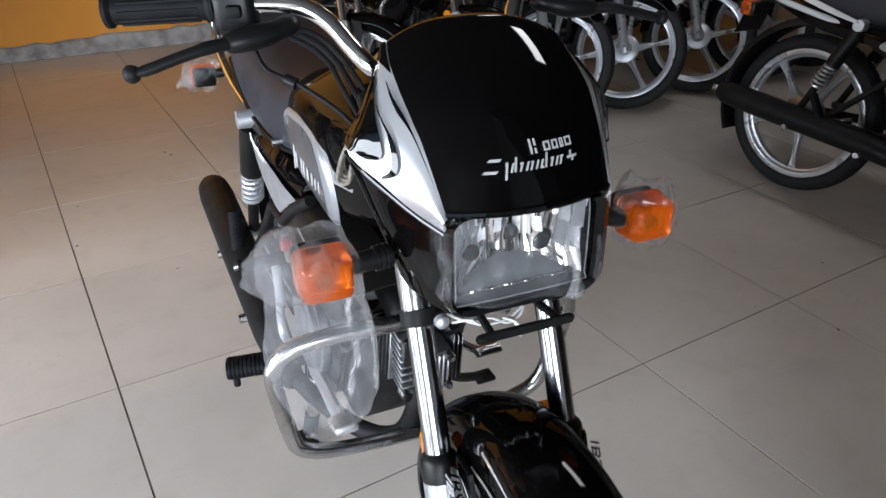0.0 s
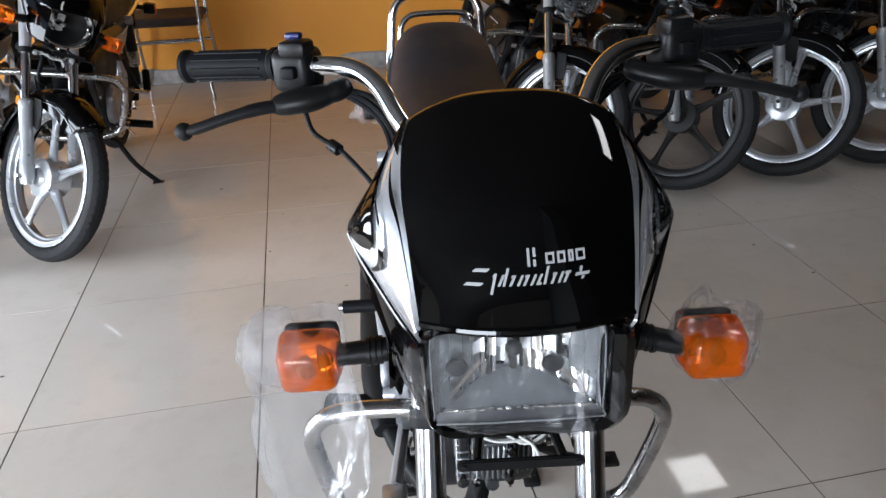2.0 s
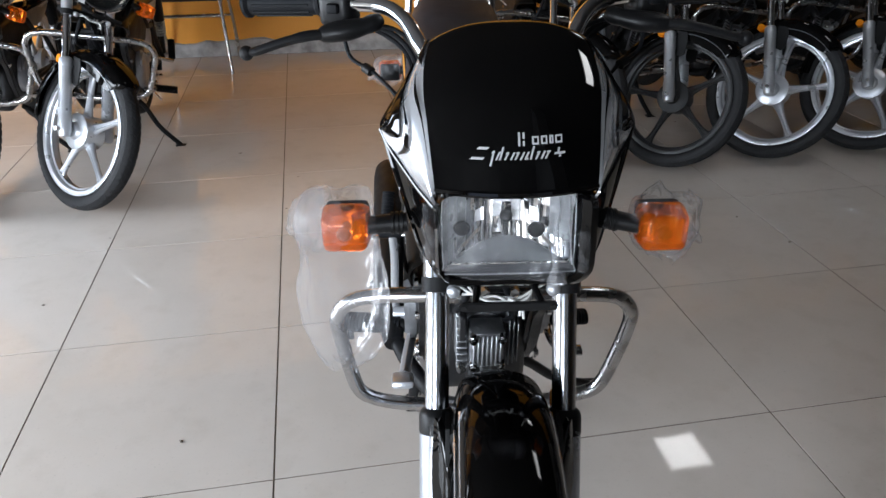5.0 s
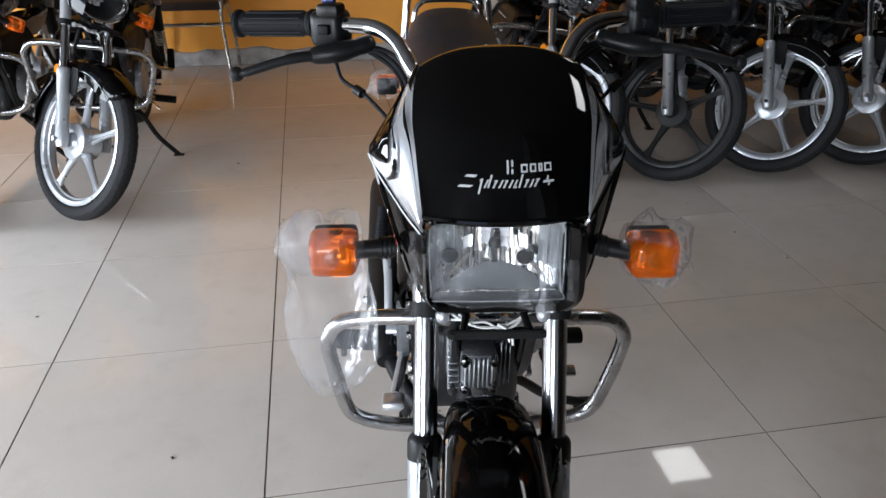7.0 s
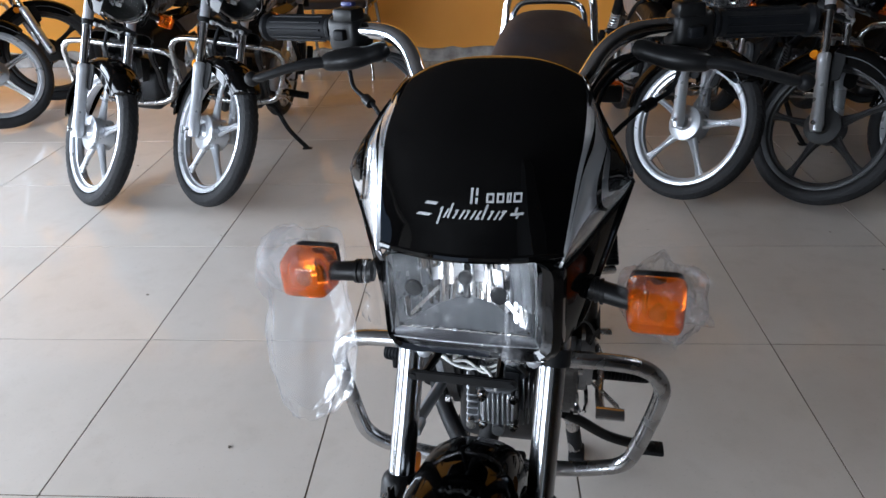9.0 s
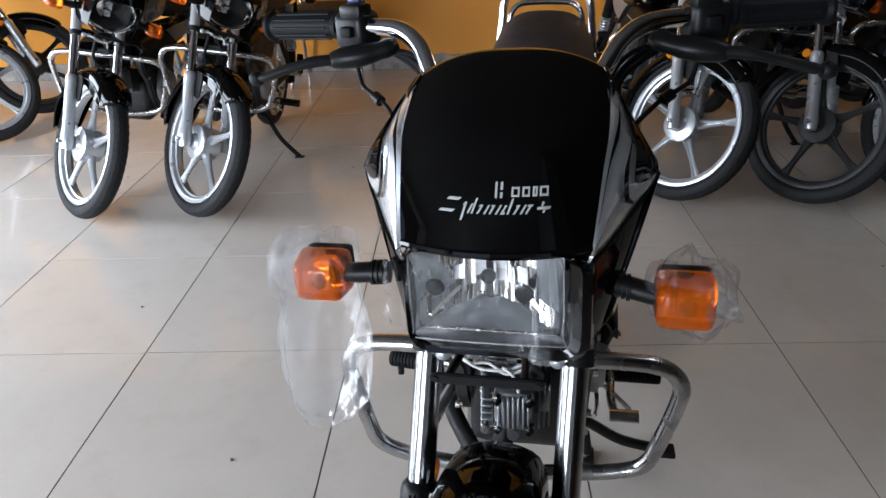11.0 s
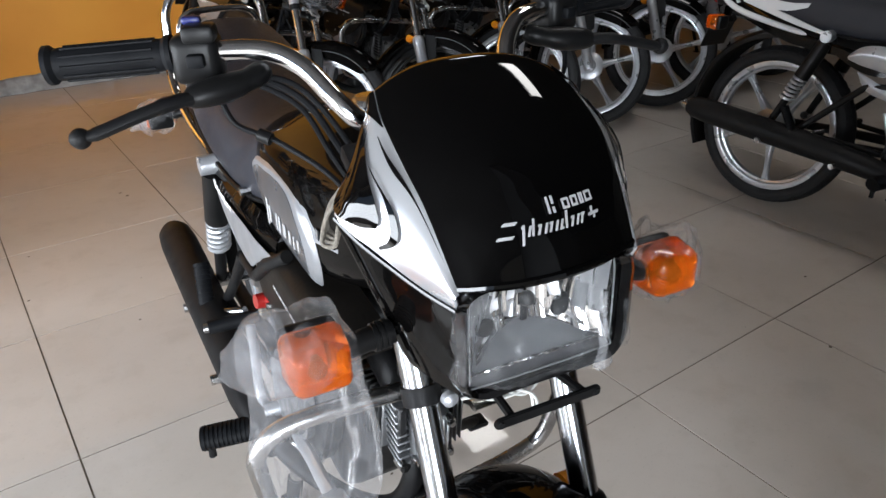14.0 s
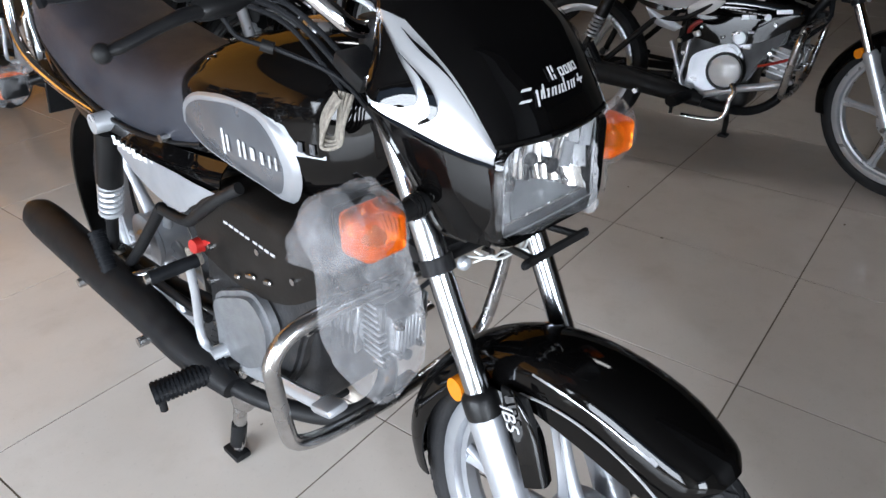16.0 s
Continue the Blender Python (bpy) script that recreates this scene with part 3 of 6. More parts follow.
def shocks(bike):
    for s in (1, -1):
        a, b = V(s * 0.134, -0.862, 0.670), V(s * 0.137, -1.000, 0.335)
        at = lambda t: a + (b - a) * t
        sh = part("shock_absorber", rod(at(0.05), at(0.43), 0.0245, 0.0265, 20), PLASTIC, bike, "black shock cover")
        part("eyelet", sweep(bmesh.new(), [V(s * 0.110, -0.862, 0.672), V(s * 0.162, -0.862, 0.672)], [0.0205, 0.0195], 18), SLIDER, sh, "chrome top mount")
        pts, n = [], 90
        d = (b - a).normalized()
        u = d.orthogonal().normalized()
        w = d.cross(u)
        for i in range(n + 1):
            t = 0.42 + 0.26 * i / n
            ang = 2 * math.pi * 6 * i / n
            pts.append(at(t) + (u * math.cos(ang) + w * math.sin(ang)) * 0.0215)
        part("spring", sweep(bmesh.new(), pts, 0.0052, 8), SLIDER, sh, "chrome coil spring")
        part("damper", rod(at(0.4), at(0.98), 0.013, segs=14), MATT, sh)
        part("lower_mount", rod(b + V(-0.02, 0, 0), b + V(0.02, 0, 0), 0.016), DULLCHROME, sh)


def engine(bike, light=False):
    e = part("engine", rbox(0.19, 0.30, 0.20, 0.03, 3, pose(0, -0.47, 0.345)), DARKCAST, bike)
    # horizontal cylinder with fins, its head towards the front
    part("cylinder", rod((0.004, -0.36, 0.43), (0.004, -0.215, 0.457), 0.046, segs=28), CAST, e)
    for k in range(7):
        y = -0.335 + k * 0.0165
        part("fin", rbox(0.104, 0.0045, 0.108, 0.0018, 1, pose(0.003, y, 0.438 + (y + 0.335) * 0.18, -10)), DARKCAST if k < 6 else CAST, e)
    tilt = pose(0.0035, -0.192, 0.461, -6)
    head = part("cylinder_head", rbox(0.060, 0.046, 0.078, 0.006, 2, tilt), CAST, e, "ribbed cast cylinder head")
    for k in range(7):
        part("head_fin", rbox(0.0036, 0.014, 0.066 if k % 6 else 0.046, 0.0014, 1, tilt @ pose((k - 3) * 0.0076, 0.0205, 0)), SLIDER, head)
    for sx in (-1, 1):
        for sz in (-1, 1):
            boss = rod((sx * 0.0245, 0.018, sz * 0.0300), (sx * 0.0245, 0.031, sz * 0.0300), 0.0082, 0.0076, 14)
            merge(boss, rod((sx * 0.0245, 0.030, sz * 0.0300), (sx * 0.0245, 0.037, sz * 0.0300), 0.0054, 0.0050, 6))
            part("head_bolt", boss, DULLCHROME, head, "bright hexagon bolt", m=tilt)
    part("head_lug", rod((0.004, -0.190, 0.412), (0.004, -0.168, 0.414), 0.0105, 0.0095, 14), CAST, head)
    part("drain_bolt", rod((0.047, -0.195, 0.417), (0.047, -0.172, 0.418), 0.0095, 0.0085, 12), DULLCHROME, head, "bright hexagon bolt")
    # stack of short cooling fins beside the head
    side = part("side_block", rbox(0.014, 0.040, 0.108, 0.003, 1, pose(0.0455, -0.200, 0.473, -6)), DARKCAST, e)
    for k in range(9):
        part("side_fin", rbox(0.019, 0.044, 0.0042, 0.0014, 1, pose(0.0458, -0.196 - 0.0012 * k, 0.425 + 0.0122 * k, -6)), CAST, side)
    for k in range(3):
        part("edge_fin", rbox(0.0022, 0.060, 0.100 - 0.008 * k, 0.0008, 1, pose(-0.035 - 0.0075 * k, -0.210, 0.468, -6)), CAST, e)
    part("plug_lead", tube([(-0.03, -0.20, 0.500), (-0.038, -0.165, 0.535), (-0.025, -0.13, 0.585), (0.0, -0.14, 0.65)], 0.0042, 6, 8), GRIP, e, "black spark plug lead")
    part("breather_hose", tube([(0.050, -0.20, 0.53), (0.058, -0.155, 0.555), (0.045, -0.12, 0.60), (0.02, -0.13, 0.68)], 0.0065, 6, 10), GRIP, e, "black rubber hose")
    outer = [(-0.540, 0.305), (-0.542, 0.36), (-0.535, 0.425), (-0.47, 0.463), (-0.405, 0.487), (-0.367, 0.466), (-0.352, 0.425), (-0.372, 0.355), (-0.415, 0.318), (-0.46, 0.300)]
    inner = [(-0.60, 0.30), (-0.595, 0.40), (-0.565, 0.515), (-0.43, 0.505), (-0.33, 0.545), (-0.23, 0.565), (-0.235, 0.50), (-0.29, 0.44), (-0.33, 0.35), (-0.40, 0.27), (-0.50, 0.245)]
    for s in (1, -1):
        ring = smooth_path([V(0, *p) for p in inner], 3, True)
        part("crankcase_cover", plate([(p.y, p.z) for p in ring], 0.03, 0.008, Matrix.Translation((0.088 if s > 0 else -0.118, 0, 0))), DARKCAST, e, "dark cast crankcase cover")
        ring = smooth_path([V(0, *p) for p in outer], 4, True)
        part("engine_cover", plate([(p.y, p.z) for p in ring], 0.034, 0.010, Matrix.Translation((0.112 if s > 0 else -0.146, 0, 0))), SLIDER if light == 2 else ALLOY if light else CAST, e, "silver cast engine cover")
        if light:
            c = lathe([(0.005, 0.0), (0.05, 0.0), (0.058, -0.006), (0.064, -0.016), (0.066, -0.03)], 30, False)
            cc = part("cover_cap", c, WHITEPAINT if light == 2 else ALLOY, e, m=pose(s * 0.152, -0.405, 0.390, 0, 0, 0 if s > 0 else 180))
            if light == 2:
                part("cap_ring", lathe([(0.059, 0.003), (0.067, 0.004), (0.070, -0.002), (0.070, -0.02), (0.059, -0.02)], 32), PLASTIC, cc, "black ring round the cap", m=pose(s * 0.148, -0.405, 0.390, 0, 0, 0 if s > 0 else 180))
        for y, z in ((-0.585, 0.33), (-0.575, 0.43), (-0.50, 0.49), (-0.38, 0.515), (-0.27, 0.54), (-0.27, 0.47), (-0.36, 0.31), (-0.46, 0.265)):
            part("cover_bolt", rod((s * 0.117, y, z), (s * 0.125, y, z), 0.0075, segs=8), DULLCHROME, e)
    if not light:
        part("vent_slot", rbox(0.004, 0.05, 0.018, 0.002, 1, pose(0.119, -0.33, 0.51, 20)), DULLCHROME, e)
        cap = part("oil_cap", rod((0.105, -0.565, 0.515), (0.150, -0.56, 0.520), 0.017, 0.013, 16), REDPAINT, e, "red plastic cap")
        part("cap_tab", rbox(0.022, 0.034, 0.014, 0.004, 2, pose(0.125, -0.535, 0.530, 15)), REDPAINT, cap)
        part("fuse_box", rbox(0.022, 0.028, 0.04, 0.006, 2, pose(0.125, -0.615, 0.47, 20)), ROPE, e, "pale beige fuse holder")
    part("carburettor", rbox(0.07, 0.08, 0.08, 0.012, 2, pose(0.03, -0.36, 0.55)), CAST, e)
    part("intake_pipe", tube([(0.03, -0.36, 0.55), (0.03, -0.29, 0.54), (0.02, -0.25, 0.50)], 0.022, 5, 12), DARKCAST, e)
    part("air_box", rbox(0.12, 0.16, 0.16, 0.02, 2, pose(0, -0.53, 0.58)), PLASTIC, e)
    # black shield above the cylinder
    for s in (1, -1):
        q = []
        for y, z0, zt in ((-0.565, 0.500, 0.615), (-0.50, 0.485, 0.640), (-0.42, 0.480, 0.652), (-0.31, 0.505, 0.650), (-0.22, 0.560, 0.640), (-0.175, 0.588, 0.628)):
            q.append([V(s * x, y, z) for x, z in ((0.130, z0), (0.137, (z0 + zt) / 2), (0.137, zt - 0.022), (0.128, zt - 0.004), (0.108, zt + 0.004), (0.05, zt + 0.008))])
        sh = part("engine_shield", patch(q, 0.004, 3, 3), BLACK if light == 2 else SHIELD, bike, "satin black engine side shield")
        if s > 0:
            for y, z, l in ((-0.395, 0.525, 0.030), (-0.345, 0.535, 0.022), (-0.44, 0.505, 0.016)):
                part("shield_slot", rbox(0.005, l, 0.009, 0.002, 1, pose(0.1375, y, z, 14, 0, 0)), DULLCHROME, sh, "worn metal slot")
            for y, z in ((-0.52, 0.53), (-0.27, 0.57), (-0.36, 0.585)):
                part("shield_screw", rod((0.132, y, z), (0.1405, y, z), 0.006, segs=8), DULLCHROME, sh)
            for k in range(9):
                y = -0.445 + k * 0.0155 + (0.006 if k > 4 else 0)
                part("lettering", rbox(0.0012, 0.011, 0.0045, 0, 1, pose(0.1392, y, 0.606 - k * 0.0010)), LETTER, sh, "small white lettering bar")
    return e


def exhaust(bike):
    ex = part("exhaust", tube([(0.015, -0.215, 0.415), (0.025, -0.20, 0.36), (0.045, -0.235, 0.285), (0.085, -0.31, 0.245), (0.14, -0.41, 0.255), (0.175, -0.50, 0.275)], 0.017, 6, 14), MATT, bike)
    path = [V(x - 0.006 * min(1, (-0.46 - y) / 0.3), y, z + 0.012 * min(1, (-0.46 - y) / 0.3)) for x, y, z in ((0.172, -0.46, 0.272), (0.18, -0.52, 0.283), (0.186, -0.60, 0.292), (0.19, -0.75, 0.302), (0.194, -0.95, 0.314), (0.197, -1.13, 0.325), (0.199, -1.22, 0.331), (0.2, -1.272, 0.334), (0.2, -1.297, 0.336), (0.2, -1.305, 0.3365))]
    part("muffler", sweep(bmesh.new(), path, [0.021, 0.030, 0.037, 0.0415, 0.0435, 0.0445, 0.0445, 0.041, 0.031, 0.017], 26), MATT, ex, "long matt black muffler")
    for y, z in ((-0.978, 0.297), (-0.70, 0.282), (-0.56, 0.266)):
        part("muffler_bolt", rod((0.215, y, z), (0.235, y, z), 0.0105, segs=8), DULLCHROME, ex)
    bm = sweep(bmesh.new(), [V(0.194, -1.29, 0.348), V(0.194, -1.33, 0.350)], [0.014, 0.014], 16)
    part("outlet", bm, DULLCHROME, ex)
    return ex


def ribbed(a, b, r, n=11):
    a, b = Vector(a), Vector(b)
    pts, rad = [], []
    for i in range(n):
        t0, t1 = i / n, (i + 0.62) / n
        for t, k in ((t0, 1.0), (t1, 1.0), (t1 + 0.01 / n, 0.9), ((i + 0.99) / n, 0.9)):
            pts.append(a + (b - a) * t)
            rad.append(r * k)
    pts.append(b)
    rad.append(r * 0.95)
    return sweep(bmesh.new(), pts, rad, 12, flat=0.8)


def foot_controls(bike):
    for s in (1, -1):
        part("foot_peg", ribbed((s * 0.155, -0.505, 0.292), (0.285, -0.540, 0.280), 0.0265, 17) if s > 0 else ribbed((-0.15, -0.52, 0.288), (-0.265, -0.53, 0.280), 0.022, 15), GRIP, bike, "ribbed black rubber foot peg")
        part("peg_bracket", tube([(s * 0.07, -0.50, 0.28), (s * 0.12, -0.50, 0.285), (s * 0.16, -0.507, 0.292)], 0.015, 4, 10), MATT, bike)
        if s > 0:
            part("peg_feeler", rod((s * 0.272, -0.538, 0.262), (s * 0.272, -0.538, 0.236), 0.007), MATT, bike)
        part("rear_foot_peg", ribbed((s * 0.185, -0.93, 0.425), (s * 0.196, -0.87, 0.345), 0.0175, 10), GRIP, bike, "folded ribbed rear foot peg")
        part("rear_peg_bracket", rod((s * 0.13, -0.80, 0.36), (s * 0.20, -0.865, 0.335), 0.010), DULLCHROME, bike)
    kick = part("kick_lever", tube([(0.13, -0.50, 0.316), (0.160, -0.522, 0.312), (0.168, -0.548, 0.325), (0.168, -0.557, 0.36), (0.166, -0.551, 0.43), (0.168, -0.547, 0.49)], 0.0090, 6, 10, flat=0.7), SLIDER, bike, "grey alloy kick start lever")
    part("kick_boss", rod((0.125, -0.515, 0.315), (0.172, -0.520, 0.313), 0.015, 0.0135, 16), SLIDER, kick)
    part("kick_pedal", rod((0.150, -0.551, 0.497), (0.235, -0.560, 0.493), 0.0125), GRIP, kick)
    part("pedal_bolt", rod((0.235, -0.560, 0.493), (0.243, -0.561, 0.4925), 0.008, segs=10), DULLCHROME, kick)
    bp = part("brake_pedal", tube([(0.125, -0.52, 0.27), (0.135, -0.43, 0.305), (0.140, -0.345, 0.335), (0.145, -0.27, 0.356), (0.148, -0.21, 0.376)], 0.0105, 5, 10, flat=1.3), SLIDER, bike, "silver rear brake pedal")
    part("pedal_pad", rbox(0.040, 0.052, 0.016, 0.007, 2, pose(0.15, -0.192, 0.384, 16)), SLIDER, bp)
    coil = []
    for i in range(61):
        ang = 2 * math.pi * 10 * i / 60
        c = V(-0.155, -0.45, 0.305).lerp(V(-0.203, -0.45, 0.254), i / 60)
        coil.append(c + V(0.68 * math.cos(ang), math.sin(ang), 0.72 * math.cos(ang)) * 0.0085)
    part("return_spring", sweep(bmesh.new(), coil, 0.0018, 6), DULLCHROME, bike, "small steel coil spring")
    gp = part("gear_lever", tube([(-0.13, -0.62, 0.32), (-0.165, -0.56, 0.30), (-0.165, -0.44, 0.29), (-0.165, -0.33, 0.335)], 0.0085, 5, 10), DULLCHROME, bike)
    for y, z, r, x1 in ((-0.33, 0.335, 0.015, -0.205), (-0.60, 0.33, 0.010, -0.19)):
        part("lever_pad", tube([(-0.155, y, z), (-0.18, y, z), (x1, y, z)], r, 4, 12, flat=0.55), DULLCHROME, gp)


def centre_stand(bike, mat=DULLCHROME):
    st = part("centre_stand", rod((-0.11, -0.55, 0.20), (0.11, -0.55, 0.20), 0.014), MATT, bike)
    for s in (1, -1):
        part("stand_leg", tube([(s * 0.10, -0.55, 0.24), (s * 0.115, -0.56, 0.14), (s * 0.13, -0.57, 0.02)], 0.014, 5, 10), mat, st)
        part("stand_link", rbox(0.034, 0.05, 0.075, 0.012, 3, pose(s * 0.113, -0.555, 0.165, 8, 0, 5)), mat, st)
        part("stand_foot", rbox(0.036, 0.055, 0.014, 0.004, 2, pose(s * 0.135, -0.575, 0.0075)), MATT, st)
        part("stand_shoe", tube([(s * 0.123, -0.565, 0.085), (s * 0.131, -0.572, 0.03)], 0.0165, 4, 12), MATT, st)
        part("stand_hook", tube([(s * 0.135, -0.515, 0.268), (s * 0.142, -0.485, 0.255), (s * 0.142, -0.470, 0.225), (s * 0.135, -0.485, 0.198), (s * 0.125, -0.525, 0.19)], 0.0045, 5, 8), CHROME, st, "bent chrome spring hook")


def side_stand(bike, foot):
    st = part("side_stand", tube([(-0.10, -0.42, 0.25), (-0.13, -0.44, 0.22), ((foot[0] - 0.1) / 2, (foot[1] - 0.42) / 2, foot[2] / 2 + 0.11), foot], 0.011, 5, 10), MATT, bike)
    part("stand_foot", rbox(0.05, 0.04, 0.012, 0.004, 2, pose(foot[0], foot[1], foot[2] - 0.002)), MATT, st)


def crash_guard(bike):
    one = [(0.0, -0.135, 0.590), (0.09, -0.14, 0.592), (0.17, -0.148, 0.590), (0.225, -0.155, 0.578), (0.251, -0.162, 0.545), (0.250, -0.168, 0.50), (0.236, -0.178, 0.41), (0.222, -0.184, 0.367), (0.18, -0.188, 0.342), (0.10, -0.19, 0.328), (0.0, -0.19, 0.322)]
    two = [(-0.09, -0.14, 0.586), (-0.16, -0.148, 0.581), (-0.207, -0.155, 0.569), (-0.233, -0.162, 0.538), (-0.233, -0.168, 0.495), (-0.214, -0.178, 0.405), (-0.198, -0.184, 0.362), (-0.165, -0.188, 0.342), (-0.10, -0.19, 0.328)]
    pts = [V(*p) for p in one] + [V(*p) for p in two[::-1]]
    g = part("crash_guard", tube(pts, 0.0125, 4, 12, True), DULLCHROME, bike, "chrome tubular crash guard")
    part("guard_clamp", rbox(0.07, 0.03, 0.04, 0.006, 2, pose(0, -0.152, 0.595)), MATT, g)
    part("guard_clamp", rbox(0.08, 0.03, 0.03, 0.006, 2, pose(0, -0.2, 0.322)), MATT, g)


def ring_yz(w, b, t, y):
    m = b + (t - b) * 0.45
    return [V(0, y, t), V(w * 0.55, y, t - (t - b) * 0.05), V(w * 0.92, y, t - (t - b) * 0.24), V(w, y, m), V(w * 0.93, y, b + (t - b) * 0.15), V(w * 0.5, y, b),
            V(-w * 0.5, y, b), V(-w * 0.93, y, b + (t - b) * 0.15), V(-w, y, m), V(-w * 0.92, y, t - (t - b) * 0.24), V(-w * 0.55, y, t - (t - b) * 0.05)]


def tank_x(y):
    ys, ws = (-0.62, -0.54, -0.42, -0.28, -0.16, -0.10), (0.098, 0.118, 0.132, 0.130, 0.10, 0.05)
    return float(np.interp(y, ys, ws))


def tank(bike, paint_mat, panel=SILVER, inner=GREYDECAL, mark=LETTER, accent=None):
    secs = [ring_yz(0.05, 0.80, 0.885, -0.10), ring_yz(0.10, 0.73, 0.908, -0.16), ring_yz(0.130, 0.69, 0.912, -0.28), ring_yz(0.132, 0.685, 0.892, -0.42), ring_yz(0.118, 0.695, 0.858, -0.54), ring_yz(0.092, 0.71, 0.815, -0.63)]
    tk = part("fuel_tank", loft(secs, 5), paint_mat, bike)
    part("filler_cap", lathe([(0.004, 0.016), (0.026, 0.016), (0.031, 0.010), (0.033, 0.0)], 28, False), DULLCHROME, tk, "chrome filler cap", m=pose(0, -0.33, 0.905, 0, -90))
    outline = [(-0.594, 0.734), (-0.56, 0.775), (-0.508, 0.803), (-0.44, 0.818), (-0.37, 0.826), (-0.305, 0.822), (-0.262, 0.80), (-0.242, 0.762), (-0.25, 0.72), (-0.29, 0.682), (-0.34, 0.690), (-0.445, 0.704), (-0.53, 0.712)]
    cy, cz = -0.41, 0.757
    for s in (1, -1):
        badge = None
        for k0, k1, lift, mt, lab in ((1.0, 0.84, 0.0, panel, "silver tank badge border"), (0.84, 0.0, 0.0008, inner, "dark grey tank badge")):
            rows = []
            for k in (k0, k0 * 0.65 + k1 * 0.35, k0 * 0.3 + k1 * 0.7, max(k1, 0.02)):
                ring = []
                for y, z in outline + outline[:1]:
                    yy, zz = cy + (y - cy) * k, cz + (z - cz) * k
                    w = tank_x(yy)
                    zm = 0.775
                    x = w * (1 - 0.9 * max(0.0, abs(zz - zm) / 0.2) ** 2) + 0.004 + lift + 0.004 * (k < 0.95)
                    ring.append(V(s * x, yy, zz))
                rows.append(ring)
            ob = part("badge" if badge is None else "badge_field", patch(rows, 0.0015, 3, 3), mt, badge or tk, lab, sharp=60)
            badge = badge or ob
        if mark:
            for y, h, w in ((-0.404, 0.040, 0.006), (-0.392, 0.026, 0.006), (-0.362, 0.026, 0.006), (-0.349, 0.026, 0.006), (-0.329, 0.019, 0.010), (-0.306, 0.019, 0.007), (-0.288, 0.019, 0.004), (-0.275, 0.019, 0.004)):
                x = tank_x(y) * (1 - 0.9 * (0.018 / 0.2) ** 2) + 0.0112
                part("emblem_mark", rbox(0.0016, w, h, 0.0006, 1, pose(s * x, y, 0.757, 0, 0, 0)), mark, badge, "white emblem bar")
        dec = [[V(s * (tank_x(y) * 0.97 + 0.005), y, z0), V(s * (tank_x(y) * 0.995 + 0.005), y, z1)] for y, z0, z1 in ((-0.30, 0.818, 0.806), (-0.262, 0.812, 0.776), (-0.225, 0.806, 0.776), (-0.195, 0.800, 0.778))]
        part("front_decal", patch(dec, 0.0008, 4, 4), panel, tk, "silver decal at the front of the tank")
        for y in (-0.235, -0.215):
            part("decal_square", rbox(0.0015, 0.010, 0.014, 0, 1, pose(s * (tank_x(y) + 0.0056), y, 0.789)), GREYDECAL, tk)
    if accent:
        for s in (1, -1):
            rr = []
            for y in (-0.60, -0.52, -0.40, -0.28, -0.18):
                rr.append([V(s * (tank_x(y) * k + 0.004), y, z) for z, k in ((0.842 - (y + 0.3) ** 2 * 0.4, 0.93), (0.872 - (y + 0.3) ** 2 * 0.4, 0.80))])
            part("tank_stripe", patch(rr, 0.001, 3, 3), accent, tk)
    return tk


def seat(bike):
    def ring(y, w, b, t):
        return [V(0, y, t + 0.006), V(w * 0.6, y, t), V(w * 0.95, y, t - 0.025), V(w * 1.06, y, (b + t) / 2 - 0.01), V(w, y, b), V(w * 0.5, y, b - 0.004), V(-w * 0.5, y, b - 0.004), V(-w, y, b), V(-w * 1.06, y, (b + t) / 2 - 0.01), V(-w * 0.95, y, t - 0.025), V(-w * 0.6, y, t)]
    secs = [ring(-0.505, 0.055, 0.76, 0.835), ring(-0.56, 0.095, 0.70, 0.835), ring(-0.66, 0.115, 0.685, 0.808), ring(-0.80, 0.124, 0.68, 0.808), ring(-0.95, 0.124, 0.695, 0.83), ring(-1.08, 0.118, 0.725, 0.862), ring(-1.19, 0.105, 0.765, 0.882), ring(-1.25, 0.08, 0.80, 0.872)]
    st = part("seat", loft(secs, 5), SEATMAT, bike, "long black vinyl dual seat")
    for s in (1, -1):
        part("seat_trim", tube([(s * 0.098, -0.565, 0.694), (s * 0.119, -0.66, 0.68), (s * 0.128, -0.80, 0.675), (s * 0.128, -0.95, 0.69), (s * 0.121, -1.08, 0.72), (s * 0.105, -1.2, 0.765)], 0.005, 5, 8), PLASTIC, st)
        part("seat_bolt", rod((s * 0.11, -0.645, 0.693), (s * 0.132, -0.645, 0.693), 0.008, segs=8), DULLCHROME, st)


def grab_rail(bike, mat=CHROME):
    half = [(0.115, -0.93, 0.66), (0.128, -1.08, 0.685), (0.130, -1.22, 0.715), (0.128, -1.29, 0.76), (0.12, -1.31, 0.83), (0.112, -1.315, 0.895), (0.088, -1.32, 0.93), (0.04, -1.325, 0.938)]
    r = part("grab_rail", tube([V(*p) for p in half] + both(half[::-1]), 0.0105, 5, 12), mat, bike, "chrome tubular grab rail")
    inner = [(0.10, -1.24, 0.73), (0.098, -1.265, 0.80), (0.092, -1.275, 0.865), (0.07, -1.28, 0.892), (0.03, -1.283, 0.897)]
    part("inner_hoop", tube([V(*p) for p in inner] + both(inner[::-1]), 0.0075, 5, 10), mat, r)


